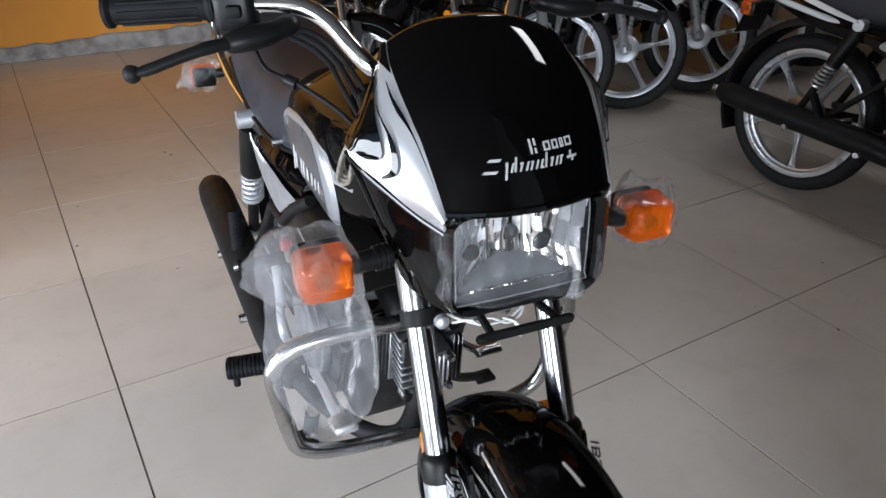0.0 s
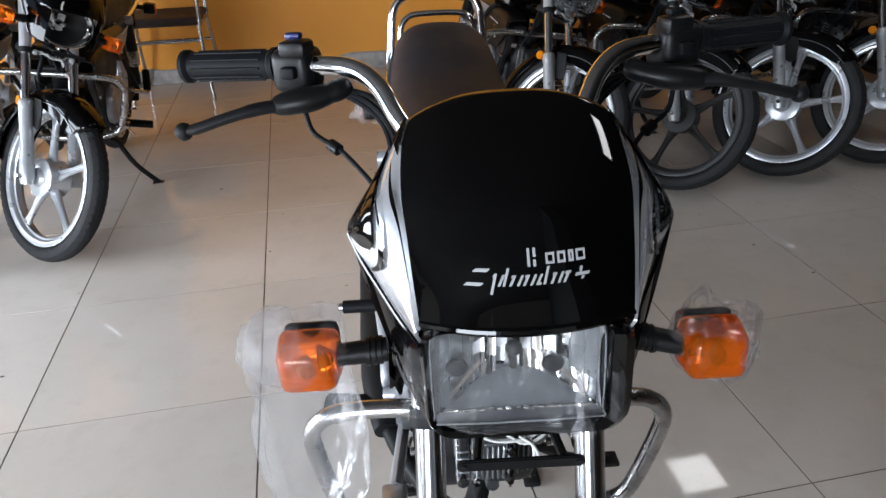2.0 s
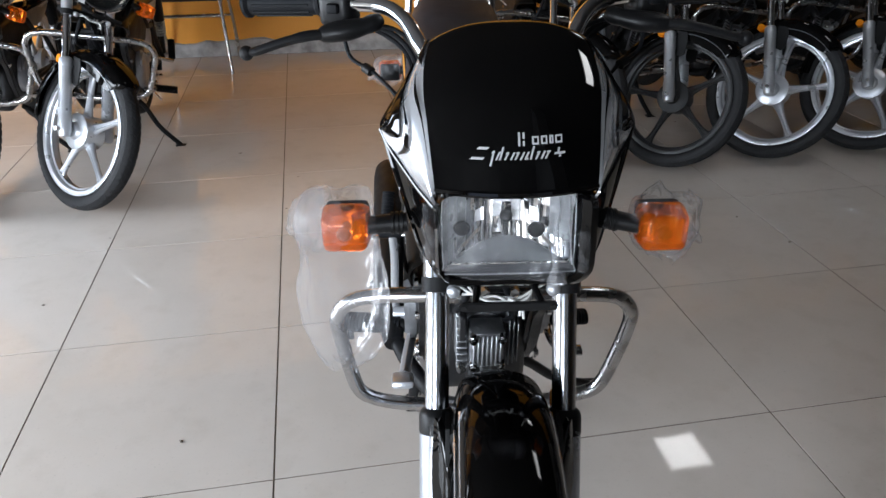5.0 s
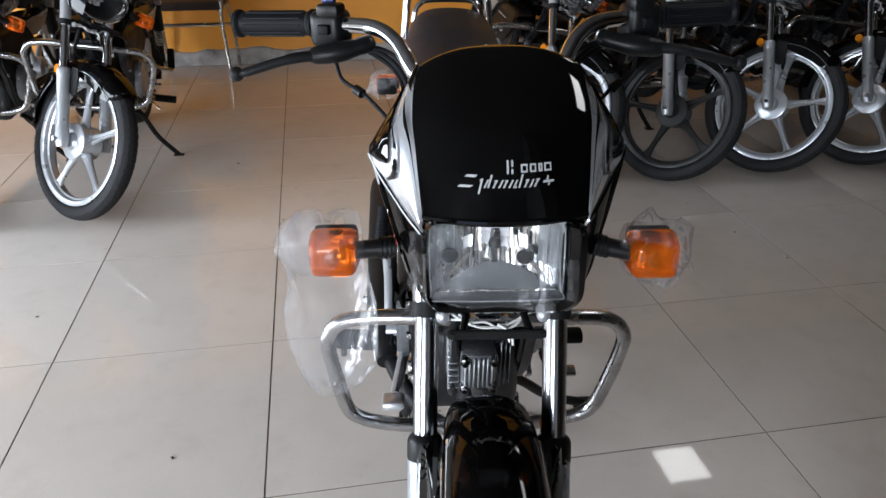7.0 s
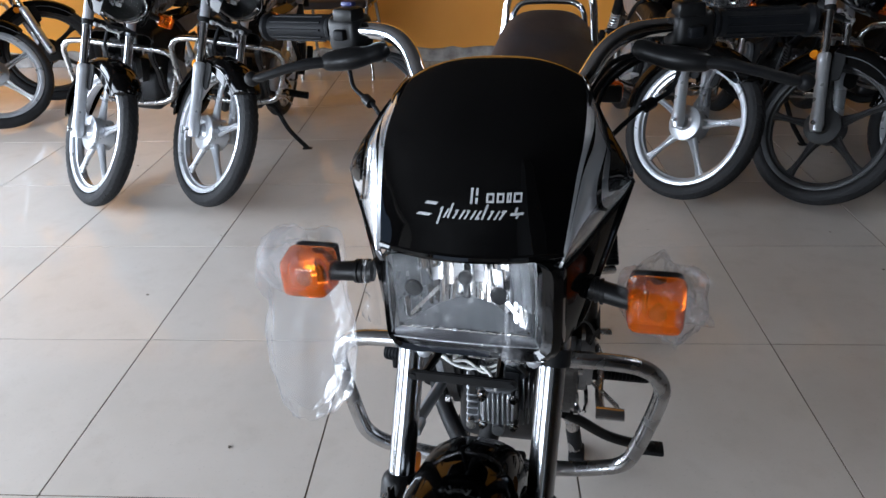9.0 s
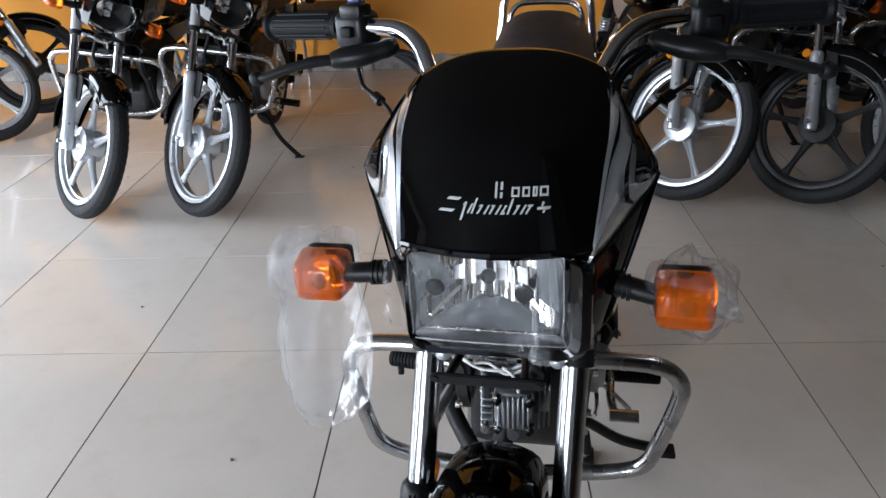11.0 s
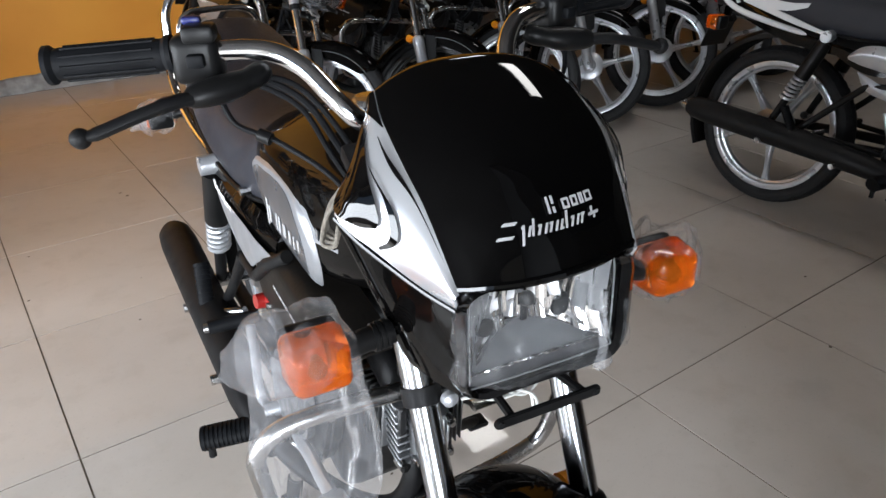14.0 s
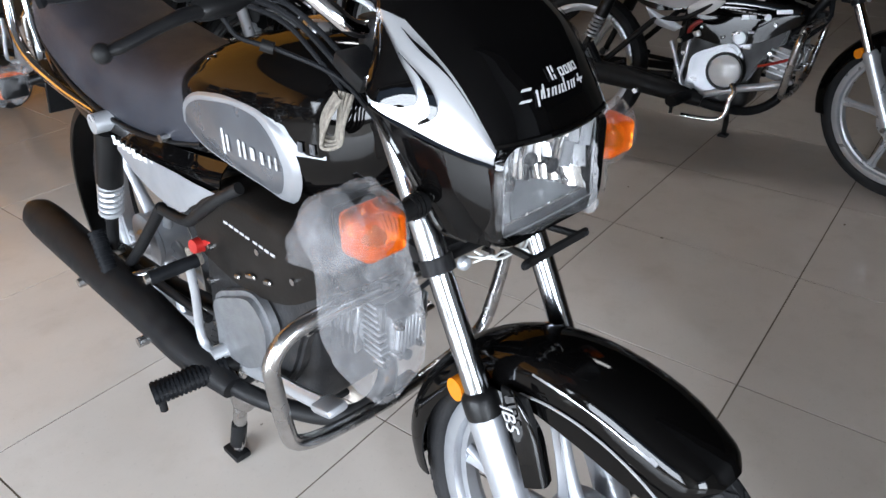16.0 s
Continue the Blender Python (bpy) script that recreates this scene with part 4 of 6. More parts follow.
def tail(bike, mat):
    rows = []
    for phi in range(-118, 32, 14):
        a = radians(phi)
        rows.append([V(x, -1.046 + (0.345 + d) * math.sin(a), 0.315 + (0.345 + d) * math.cos(a)) for x, d in ((-0.068, -0.03), (-0.06, -0.008), (0, 0.004), (0.06, -0.008), (0.068, -0.03))])
    part("rear_fender", patch(rows, 0.003, 3, 3), PLASTIC, bike)
    for s in (1, -1):
        q = [[V(s * 0.118, -0.78, 0.665), V(s * 0.13, -0.78, 0.64), V(s * 0.118, -0.78, 0.61)], [V(s * 0.116, -1.0, 0.70), V(s * 0.126, -1.0, 0.665), V(s * 0.116, -1.0, 0.625)], [V(s * 0.10, -1.2, 0.755), V(s * 0.108, -1.2, 0.72), V(s * 0.1, -1.2, 0.68)], [V(s * 0.06, -1.30, 0.785), V(s * 0.064, -1.30, 0.75), V(s * 0.06, -1.30, 0.715)]]
        part("tail_cowl", patch(q, 0.003, 3, 3), mat, bike)
    lamp = part("tail_lamp", rbox(0.13, 0.06, 0.07, 0.014, 3, pose(0, -1.33, 0.745)), PLASTIC, bike)
    part("lens", rbox(0.118, 0.03, 0.06, 0.012, 3, pose(0, -1.362, 0.745)), REDLENS, lamp, "red tail lamp lens")
    part("plate_bracket", rbox(0.16, 0.006, 0.11, 0.003, 1, pose(0, -1.365, 0.60, -18)), PLASTIC, bike)


def side_panels(bike, mat, decal=True):
    for s in (1, -1):
        def q(pts):
            return [[V(s * x, y, z) for x, y, z in r] for r in pts]
        net = q([[(0.105, -0.47, 0.69), (0.118, -0.48, 0.665), (0.122, -0.485, 0.635)], [(0.118, -0.58, 0.685), (0.136, -0.59, 0.64), (0.136, -0.60, 0.585)], [(0.125, -0.72, 0.68), (0.142, -0.73, 0.635), (0.136, -0.72, 0.575)], [(0.125, -0.87, 0.672), (0.136, -0.865, 0.65), (0.132, -0.85, 0.625)]])
        p = part("side_panel", patch(net, 0.003, 4, 4), mat, bike)
        if not decal:
            continue
        net = q([[(0.129, -0.485, 0.640), (0.129, -0.486, 0.636), (0.128, -0.487, 0.632)], [(0.138, -0.545, 0.646), (0.1405, -0.55, 0.622), (0.138, -0.555, 0.598)], [(0.141, -0.60, 0.649), (0.1425, -0.60, 0.612), (0.1405, -0.60, 0.571)], [(0.1435, -0.69, 0.647), (0.1465, -0.69, 0.612), (0.141, -0.69, 0.574)], [(0.144, -0.77, 0.643), (0.145, -0.77, 0.622), (0.142, -0.77, 0.599)], [(0.1415, -0.82, 0.634), (0.142, -0.82, 0.630), (0.1415, -0.82, 0.626)]])
        part("panel_decal", patch(net, 0.0008, 4, 4), ALLOY, p, "silver side panel decal")
        for k in range(8):
            y = -0.822 + k * 0.021
            part("script_bar", rbox(0.0014, 0.014, 0.018 if k in (0, 4) else 0.012, 0.0004, 1, pose(s * (0.1430 + 0.0011 * k - 0.00016 * k * k), y, 0.646 - k * 0.0008, 12, 0)), WHITE, p, "white script bar")


def handlebar(bike, S):
    half = [(0.02, -0.155, 0.945), (0.075, -0.155, 0.948), (0.100, -0.168, 0.972), (0.122, -0.200, 1.002), (0.152, -0.226, 1.019), (0.20, -0.246, 1.022), (0.28, -0.275, 1.020), (0.365, -0.303, 1.017)]
    pts = both(half[::-1]) + [V(*p) for p in half]
    hb = part("handlebar", tube(pts, 0.0112, 5, 14), CHROME, bike, "chrome handlebar", m=S)
    d = V(0.085, -0.028, -0.003).normalized()
    for s in (1, -1):
        a = V(0.245, -0.264, 1.0212)
        path, rad = [], []
        n = 26
        for i in range(n + 1):
            t = i / n
            path.append(a + d * (0.13 * t))
            rad.append(0.0205 if t < 0.06 or t > 0.94 else (0.0172 if i % 2 else 0.0163))
        if s < 0:
            path = both(path)
        g = part("grip", sweep(bmesh.new(), path, rad, 18), GRIP, hb, "ribbed black rubber grip", m=S)
        ribs = bmesh.new()
        for k in range(10):
            ang = 2 * math.pi * k / 10
            u = d.cross(V(0, 0, 1)).normalized()
            o = (u * math.cos(ang) + V(0, 0, 1) * math.sin(ang)) * 0.0172
            p = [a + d * 0.018 + o, a + d * 0.112 + o]
            sweep(ribs, p if s > 0 else both(p), 0.0016, 6)
        part("grip_rib", ribs, GRIP, g, m=S)
        sw = rbox(0.052, 0.046, 0.052, 0.012, 3, pose(s * 0.222, -0.257, 1.016, 0, 0, -s * 19))
        rbox(0.034, 0.03, 0.018, 0.005, 2, pose(s * 0.218, -0.245, 1.043, 0, 0, -s * 19), sw)
        k = part("switch_housing", sw, PLASTIC, hb, m=S)
        part("switch_button", rbox(0.02, 0.012, 0.008, 0.003, 2, pose(s * 0.222, -0.260, 1.054, 0, 0, -s * 19)), BLUE if s > 0 else GRIP, k, "blue start button" if s > 0 else "", m=S)
        part("switch_key", rbox(0.018, 0.012, 0.014, 0.003, 2, pose(s * 0.228, -0.231, 1.018, 0, 0, -s * 19)), GRIP, k, m=S)
        perch = [V(s * 0.160, -0.224, 1.003), V(s * 0.175, -0.215, 0.998), V(s * 0.200, -0.209, 0.993), V(s * 0.228, -0.206, 0.990), V(s * 0.246, -0.206, 0.987)]
        part("lever_perch", sweep(bmesh.new(), smooth_path(perch, 4), [0.010, 0.0125, 0.014, 0.0145, 0.0145, 0.0135, 0.0145, 0.0158, 0.0165, 0.017, 0.017, 0.0165, 0.016, 0.0152, 0.0142, 0.013, 0.010], 14, flat=0.85), PLASTIC, hb, "black rubber lever boot", m=S)
        lever = [V(s * 0.232, -0.205, 0.988), V(s * 0.262, -0.197, 0.988), V(s * 0.298, -0.192, 0.981), V(s * 0.332, -0.194, 0.971), V(s * 0.347, -0.196, 0.968)]
        lv = sweep(bmesh.new(), smooth_path(lever, 4), [0.0100] * 6 + [0.0088] * 8 + [0.0076] * 3, 12, flat=0.75)
        L = part("brake_lever" if s > 0 else "clutch_lever", lv, MATT, hb, "black control lever with ball end", m=S)
        b = bmesh.new()
        bmesh.ops.create_uvsphere(b, u_segments=16, v_segments=10, radius=0.0105)
        part("lever_ball", b, MATT, L, m=S @ Matrix.Translation((s * 0.351, -0.197, 0.967)))
        # cables that run down behind the visor
        c1 = [V(s * 0.212, -0.212, 0.976), V(s * 0.204, -0.200, 0.956), V(s * 0.184, -0.186, 0.945), V(s * 0.165, -0.170, 0.936), V(s * 0.125, -0.12, 0.905), V(s * 0.09, -0.09, 0.84)]
        cb = part("cable", tube(c1, 0.0030, 6, 8), GRIP, hb, m=S)
        part("cable_ferrule", rod(c1[2], c1[2] * 0.45 + c1[3] * 0.55, 0.0072, segs=10), PLASTIC, cb, m=S)
        for k, (dx, dy, dz) in enumerate(((0.0, 0.0, 0.0), (0.012, -0.012, -0.004), (-0.012, 0.01, 0.004))):
            c2 = [V(s * (0.20 + dx), -0.266 + dy, 0.992), V(s * (0.150 + dx), -0.245 + dy, 0.980 + dz), V(s * (0.118 + dx * 0.6), -0.215 + dy, 0.955 + dz), V(s * (0.098 + dx), -0.17 + dy, 0.91), V(s * (0.07 + dx), -0.14 + dy, 0.85)]
            part("cable", tube(c2, 0.0034 if k else 0.0042, 6, 8), GRIP, hb, m=S)
    for s in (1, -1):
        part("bar_clamp", rbox(0.03, 0.045, 0.05, 0.008, 2, pose(s * 0.045, -0.155, 0.935)), MATT, hb, m=S)
    part("top_yoke", rbox(0.21, 0.06, 0.022, 0.006, 2, pose(0, -0.14, 0.905, -26)), MATT, hb, m=S)
    return hb


VIS_X = -0.009
VIS_E = [(0.092, 0.084, 0.866), (0.0965, 0.058, 0.902), (0.100, 0.032, 0.932), (0.104, 0.000, 0.958), (0.103, -0.049, 0.985), (0.095, -0.086, 1.001)]
VIS_F = [(0.094, 0.081, 0.850), (0.117, 0.042, 0.863), (0.141, 0.000, 0.884), (0.161, -0.036, 0.906), (0.130, -0.064, 0.943), (0.101, -0.091, 0.978)]


def visor_y(x, z):
    """The visor's front face, for what is stuck on it."""
    yc = float(np.interp(z, (0.870, 0.905, 0.935, 0.962, 0.994, 1.016), (0.100, 0.080, 0.057, 0.030, -0.025, -0.080)))
    return yc - 2.5 * (x - VIS_X) ** 2


def along(pts, a):
    """A smooth curve through the points, a from 0 to 1."""
    n = len(pts) - 1
    k = min(n - 1, int(a * n))
    t = a * n - k
    p = [Vector(q) for q in pts]
    p0 = p[k - 1] if k else p[0] * 2 - p[1]
    p3 = p[k + 2] if k + 2 <= n else p[n] * 2 - p[n - 1]
    p1, p2 = p[k], p[k + 1]
    return 0.5 * ((2 * p1) + (p2 - p0) * t + (2 * p0 - 5 * p1 + 4 * p2 - p3) * t * t + (3 * p1 - p0 - 3 * p2 + p3) * t ** 3)


def flank(s, a, u, lift=0.0):
    """The visor's flared side: a runs from the lamp to the top, u from the visor's edge outwards."""
    p = along(VIS_E, a).lerp(along(VIS_F, a), u) + V(0.004, 0.003, 0.005) * (4 * u * (1 - u)) + V(0.66, 0.55, 0.5) * lift
    return V(VIS_X + s * p.x if s > 0 else -p.x - 0.002 - 0.007 * (1 - u), p.y, p.z)


def fairing(bike, S, side=SILVER):
    f = None
    rows = []
    for (x, y, z), yc, zc in zip(VIS_E, (0.100, 0.080, 0.057, 0.030, -0.025, -0.080), (0.870, 0.905, 0.935, 0.962, 0.994, 1.016)):
        rows.append([V(VIS_X + k * x, yc + (y - yc) * abs(k) ** 2.3, zc + (z - zc) * abs(k) ** 3.4) for k in (-1, -0.93, -0.78, -0.55, -0.28, 0, 0.28, 0.55, 0.78, 0.93, 1)])
    rows.append([V(VIS_X + k * 0.089, -0.108 + 0.006 * abs(k), 1.018 - 0.024 * abs(k) ** 3.4) for k in (-1, -0.93, -0.78, -0.55, -0.28, 0, 0.28, 0.55, 0.78, 0.93, 1)])
    rows.append([V(VIS_X + k * 0.087, -0.119 + 0.006 * abs(k), 1.011 - 0.024 * abs(k) ** 3.4) for k in (-1, -0.93, -0.78, -0.55, -0.28, 0, 0.28, 0.55, 0.78, 0.93, 1)])
    rows.append([V(VIS_X + k * 0.085, -0.119 + 0.006 * abs(k), 1.000 - 0.024 * abs(k) ** 3.4) for k in (-1, -0.93, -0.78, -0.55, -0.28, 0, 0.28, 0.55, 0.78, 0.93, 1)])
    f = part("fairing", patch(rows, 0.003, 3, 6), BLACK, bike, "glossy black headlamp visor", m=S)
    for s in (1, -1):
        net = [[flank(s, a, u) for u in (0, 0.25, 0.5, 0.75, 1)] for a in [k / 10 for k in range(11)]]
        sp = part("side_panel", patch(net, 0.003, 3, 3), side, f, "silver side of the visor" if side is SILVER else "", m=S)
        # black leaf on the silver, its round tip towards the lamp
        lf = []
        for a0, u0, a1, u1 in ((0.425, 0.70, 0.47, 0.82), (0.44, 0.60, 0.525, 0.87), (0.49, 0.50, 0.575, 0.93), (0.55, 0.43, 0.64, 0.985), (0.62, 0.40, 0.70, 0.99), (0.70, 0.40, 0.77, 0.99), (0.79, 0.45, 0.84, 0.99), (0.88, 0.55, 0.90, 0.99)):
            lf.append([flank(s, a0 + (a1 - a0) * t, u0 + (u1 - u0) * t, 0.0040) for t in (0, 0.33, 0.67, 1)])
        part("leaf_decal", patch(lf, 0.0008, 4, 4), BLACK, sp, "glossy black leaf decal", m=S)
        # dark sickle that follows the leaf
        ps = []
        for a0, u0, a1, u1 in ((0.67, 0.372, 0.668, 0.376), (0.60, 0.325, 0.595, 0.338), (0.53, 0.318, 0.515, 0.350), (0.45, 0.35, 0.47, 0.40), (0.39, 0.42, 0.42, 0.48), (0.35, 0.50, 0.39, 0.55), (0.327, 0.62, 0.362, 0.64), (0.33, 0.74, 0.355, 0.74), (0.36, 0.90, 0.37, 0.88)):
            ps.append([flank(s, a0, u0, 0.0036), flank(s, a1, u1, 0.0036)])
        part("pinstripe", patch(ps, 0.0006, 2, 4), BLACK, sp, m=S)
        # thin dark streak beside the visor's edge
        st = []
        for a0, u0, u1 in ((0.74, 0.14, 0.145), (0.66, 0.10, 0.135), (0.58, 0.06, 0.115), (0.50, 0.045, 0.085), (0.40, 0.045, 0.065), (0.26, 0.035, 0.05), (0.12, 0.02, 0.022)):
            st.append([flank(s, a0, u0, 0.0036), flank(s, a0, u1, 0.0036)])
        part("streak", patch(st, 0.0006, 2, 4), BLACK, sp, m=S)

        # black corner above the silver
        cn = [[flank(s, a0, u * t, 0.0036) for t in (0, 0.5, 1)] for a0, u in ((0.76, 0.02), (0.83, 0.16), (0.90, 0.38), (0.96, 0.62), (1.0, 0.85))]
        part("corner_decal", patch(cn, 0.0006, 3, 3), BLACK, sp, m=S)

        def low_point(x, y, z):
            return V(VIS_X * (0.5 if s < 0 else 1) + s * x, y, z)
        low = [[low_point(*q) for q in r] for r in ([(0.092, 0.081, 0.848), (0.115, 0.042, 0.860), (0.139, 0.000, 0.881), (0.158, -0.036, 0.903)], [(0.0945, 0.081, 0.812), (0.113, 0.046, 0.820), (0.129, 0.014, 0.834), (0.142, -0.014, 0.850)], [(0.0945, 0.078, 0.778), (0.108, 0.050, 0.782), (0.118, 0.026, 0.790), (0.126, 0.004, 0.800)], [(0.090, 0.074, 0.748), (0.101, 0.052, 0.750), (0.108, 0.034, 0.754), (0.113, 0.018, 0.760)])]
        lp = part("lower_panel", patch(low, 0.003, 4, 5), TANKBLACK, f, "black lower fairing side", m=S)
        edge = [flank(s, a, 1.0) + V(0, 0, -0.002) for a in (0.0, 0.15, 0.3, 0.45, 0.6)]
        part("panel_lip", tube(edge, 0.0030, 6, 8), BLACK, lp, m=S)
        rear = [low[0][3], low[1][3], low[2][3], low[3][3], low_point(0.092, 0.040, 0.744)]
        part("panel_lip", tube(rear, 0.0042, 6, 8), BLACK, lp, m=S)
        part("panel_screw", rod(low_point(0.118, 0.012, 0.80), low_point(0.1255, 0.014, 0.801), 0.006, segs=10), DULLCHROME, lp, m=S)
    if side is not SILVER:
        return f
    # frame round the lamp
    def rr(cx, hx, z0, z1, y, rad, bul=0.0):
        pts = []
        for ox, oz, a0 in ((hx - rad, z1 - rad, 0), (-hx + rad, z1 - rad, 90), (-hx + rad, z0 + rad, 180), (hx - rad, z0 + rad, 270)):
            for k in range(5):
                a = radians(a0 + k * 22.5)
                x, z = ox + rad * math.cos(a), oz + rad * math.sin(a)
                pts.append(V(cx + x, y + bul * (1 - (x / hx) ** 2), z))
        return pts
    rings = [rr(-0.009, 0.094, 0.746, 0.870, 0.030, 0.026), rr(-0.009, 0.0965, 0.742, 0.870, 0.072, 0.027, 0.006), rr(-0.009, 0.094, 0.745, 0.868, 0.085, 0.026, 0.007), rr(-0.006, 0.088, 0.751, 0.868, 0.092, 0.022, 0.007), rr(-0.002, 0.081, 0.757, 0.868, 0.090, 0.016, 0.005), rr(0, 0.0775, 0.760, 0.868, 0.076, 0.012), rr(0, 0.0775, 0.760, 0.868, 0.02, 0.012)]
    bm = bmesh.new()
    vr = [[bm.verts.new(p) for p in r] for r in rings]
    for A, B in zip(vr, vr[1:]):
        for j in range(20):
            bm.faces.new((A[j], A[(j + 1) % 20], B[(j + 1) % 20], B[j]))
    bm.faces.new(vr[0])
    part("lamp_frame", bm, BLACK, f, "glossy black headlamp surround", m=S)
    # the raised lip under the visor
    part("visor_lip", tube([V(VIS_X + x, visor_y(VIS_X + x, 0.871) + 0.001 - 6 * x ** 4, 0.8690) for x in (-0.092, -0.075, -0.04, 0, 0.04, 0.075, 0.092)], 0.0042, 6, 8), BLACK, f, m=S)
    return f


def headlamp(bike, S):
    cz, hx, hz = 0.813, 0.0765, 0.0515
    # outer bowl
    rows = []
    for k in range(9):
        z = -hz + 2 * hz * k / 8
        rows.append([V(x * hx, 0.030 + 0.052 * min(1.0, abs(x) ** 4 * 0.75 + abs(z / hz) ** 4 * 0.75), cz + z) for x in (-1, -0.85, -0.6, -0.3, 0, 0.3, 0.6, 0.85, 1)])
    h = part("headlamp", patch(rows, 0, 3, 3), SATIN, bike, "rectangular headlamp with fluted chrome reflector", m=S)
    # upper reflector: upright concave flutes fanned round the bulb
    rng = random.Random(7)
    n, wd = 13, 0.0725

    def arch(x):
        return -0.021 - 0.020 * min(1.0, abs(x) / 0.066) ** 1.7

    for k in range(n):
        a, b = -wd + 2 * wd * k / n, -wd + 2 * wd * (k + 1) / n - 0.0006
        cuts = (0, rng.uniform(0.25, 0.42), rng.uniform(0.6, 0.75), 1)
        for j in range(3):
            tx, tz = rng.uniform(-0.003, 0.0035), rng.uniform(-0.0115, 0.002)
            cols = []
            for t in (0, 0.25, 0.5, 0.75, 1):
                x = a + (b - a) * t
                zlo = arch(x)
                dip = 0.0009 * 4 * t * (1 - t) + tx * t
                col = []
                for w in (0, 0.5, 1):
                    u = cuts[j] + (cuts[j + 1] - cuts[j]) * w
                    z = zlo + (0.050 - zlo) * u
                    col.append(V(x * (1 - 0.04 * u), 0.040 + 0.038 * (x / wd) ** 2 + 0.016 * u * u - dip + tz * (w - 0.5), cz + z))
                cols.append(col)
            part("flute", patch(cols, 0, 2, 2), (SHELF if j else REFLECTOR) if abs(a + b) > 0.092 else SATIN if rng.random() < 0.25 else REFLECTOR, h, m=S)
    # diagonal mirror wings beside the bulb
    for s in (1, -1):
        w = [[V(s * 0.030, 0.055, cz - 0.006), V(s * 0.0325, 0.054, cz - 0.003)], [V(s * 0.048, 0.063, cz - 0.023), V(s * 0.0505, 0.062, cz - 0.020)], [V(s * 0.067, 0.074, cz - 0.041), V(s * 0.069, 0.073, cz - 0.038)]]
        part("mirror_wing", patch(w, 0, 4, 4), REFLECTOR, h, m=S)
    # rounded lower shelf with a bright front edge, and the pale band below it
    xs = (-0.064, -0.046, -0.023, 0, 0.023, 0.046, 0.064)
    shelf = [[V(x, 0.042 + 0.028 * (x / 0.057) ** 2, cz + arch(x)) for x in xs], [V(x * 1.03, 0.064 + 0.010 * (x / 0.066) ** 2, cz + (arch(x) - 0.038) / 2) for x in xs], [V(x * 1.05, 0.080, cz - 0.039) for x in xs]]
    part("reflector_shelf", patch(shelf, 0, 4, 4), SHELF, h, "grey satin lower reflector", m=S)
    # prisms along the shelf's front edge
    for k in range(15):
        x = -0.056 + 0.008 * k + rng.uniform(-0.001, 0.001)
        part("prism", rbox(rng.uniform(0.003, 0.006), 0.003, rng.uniform(0.0012, 0.0024), 0.0005, 1, S @ pose(x, 0.0828, cz - 0.0385 + rng.uniform(-0.0006, 0.0006), rng.uniform(-30, 30), rng.uniform(-25, 25), rng.uniform(-25, 25))), REFLECTOR, h)
    part("shelf_edge", tube([V(x * 1.05, 0.082, cz - 0.0395) for x in xs], 0.0009, 3, 6), REFLECTOR, h, m=S)
    band = [[V(x * 1.15, 0.074 + 0.008 * abs(x) / 0.062, cz - 0.0405) for x in xs], [V(x * 1.2, 0.080 + 0.003 * abs(x) / 0.062, cz - 0.046) for x in xs], [V(x * 1.22, 0.086, cz - 0.051) for x in xs]]
    part("reflector_band", patch(band, 0, 3, 3), DARKSHELF, h, m=S)
    b = bmesh.new()
    bmesh.ops.create_uvsphere(b, u_segments=16, v_segments=10, radius=0.0080)
    bulb = part("bulb", b, DARKCAST, h, "dark round bulb cap", m=S @ pose(0.001, 0.060, cz + 0.012))
    # dark plate drawn for the reflection that runs from bulb to shelf
    part("bulb_stem", rbox(0.007, 0.004, 0.020, 0.001, 1, pose(0.001, 0.054, cz - 0.006)), DARKCAST, bulb, m=S)
    b = lathe([(0.003, 0.004), (0.0085, 0.003), (0.010, 0.0)], 20, False)
    part("pilot_bulb", b, GRIP, h, m=S @ pose(0.054, 0.074, cz + 0.004, 0, 0, 90))
    # dark disc that draws the bulb's reflection in the bowl
    part("pilot_hole", lathe([(0.003, 0.002), (0.0095, 0.002), (0.0105, 0.0)], 20, False), GRIP, h, m=S @ pose(-0.035, 0.062, cz - 0.006, 0, 0, 90))
    rows = []
    for k in range(7):
        z = -hz + 2 * hz * k / 6
        rows.append([V(x, 0.088 + 0.009 * (1 - (x / 0.082) ** 2) * (1 - 0.5 * (z / hz) ** 2), cz + z) for x in (-0.077, -0.055, -0.028, 0, 0.028, 0.055, 0.077)])
    g = part("lens", patch(rows, 0.002, 3, 3), GLASS, h, "clear headlamp lens", m=S)
    rim = [V(x, 0.0885, cz + z) for x, z in ((-0.074, 0.050), (-0.0765, 0.030), (-0.0765, -0.040), (-0.070, -0.0495), (0.070, -0.0495), (0.0765, -0.040), (0.0765, 0.030), (0.074, 0.050))]
    part("lens_rim", tube(rim, 0.0010, 3, 6), SHELF, g, "pale moulded lens edge", m=S)
    g.visible_shadow = False
    return h


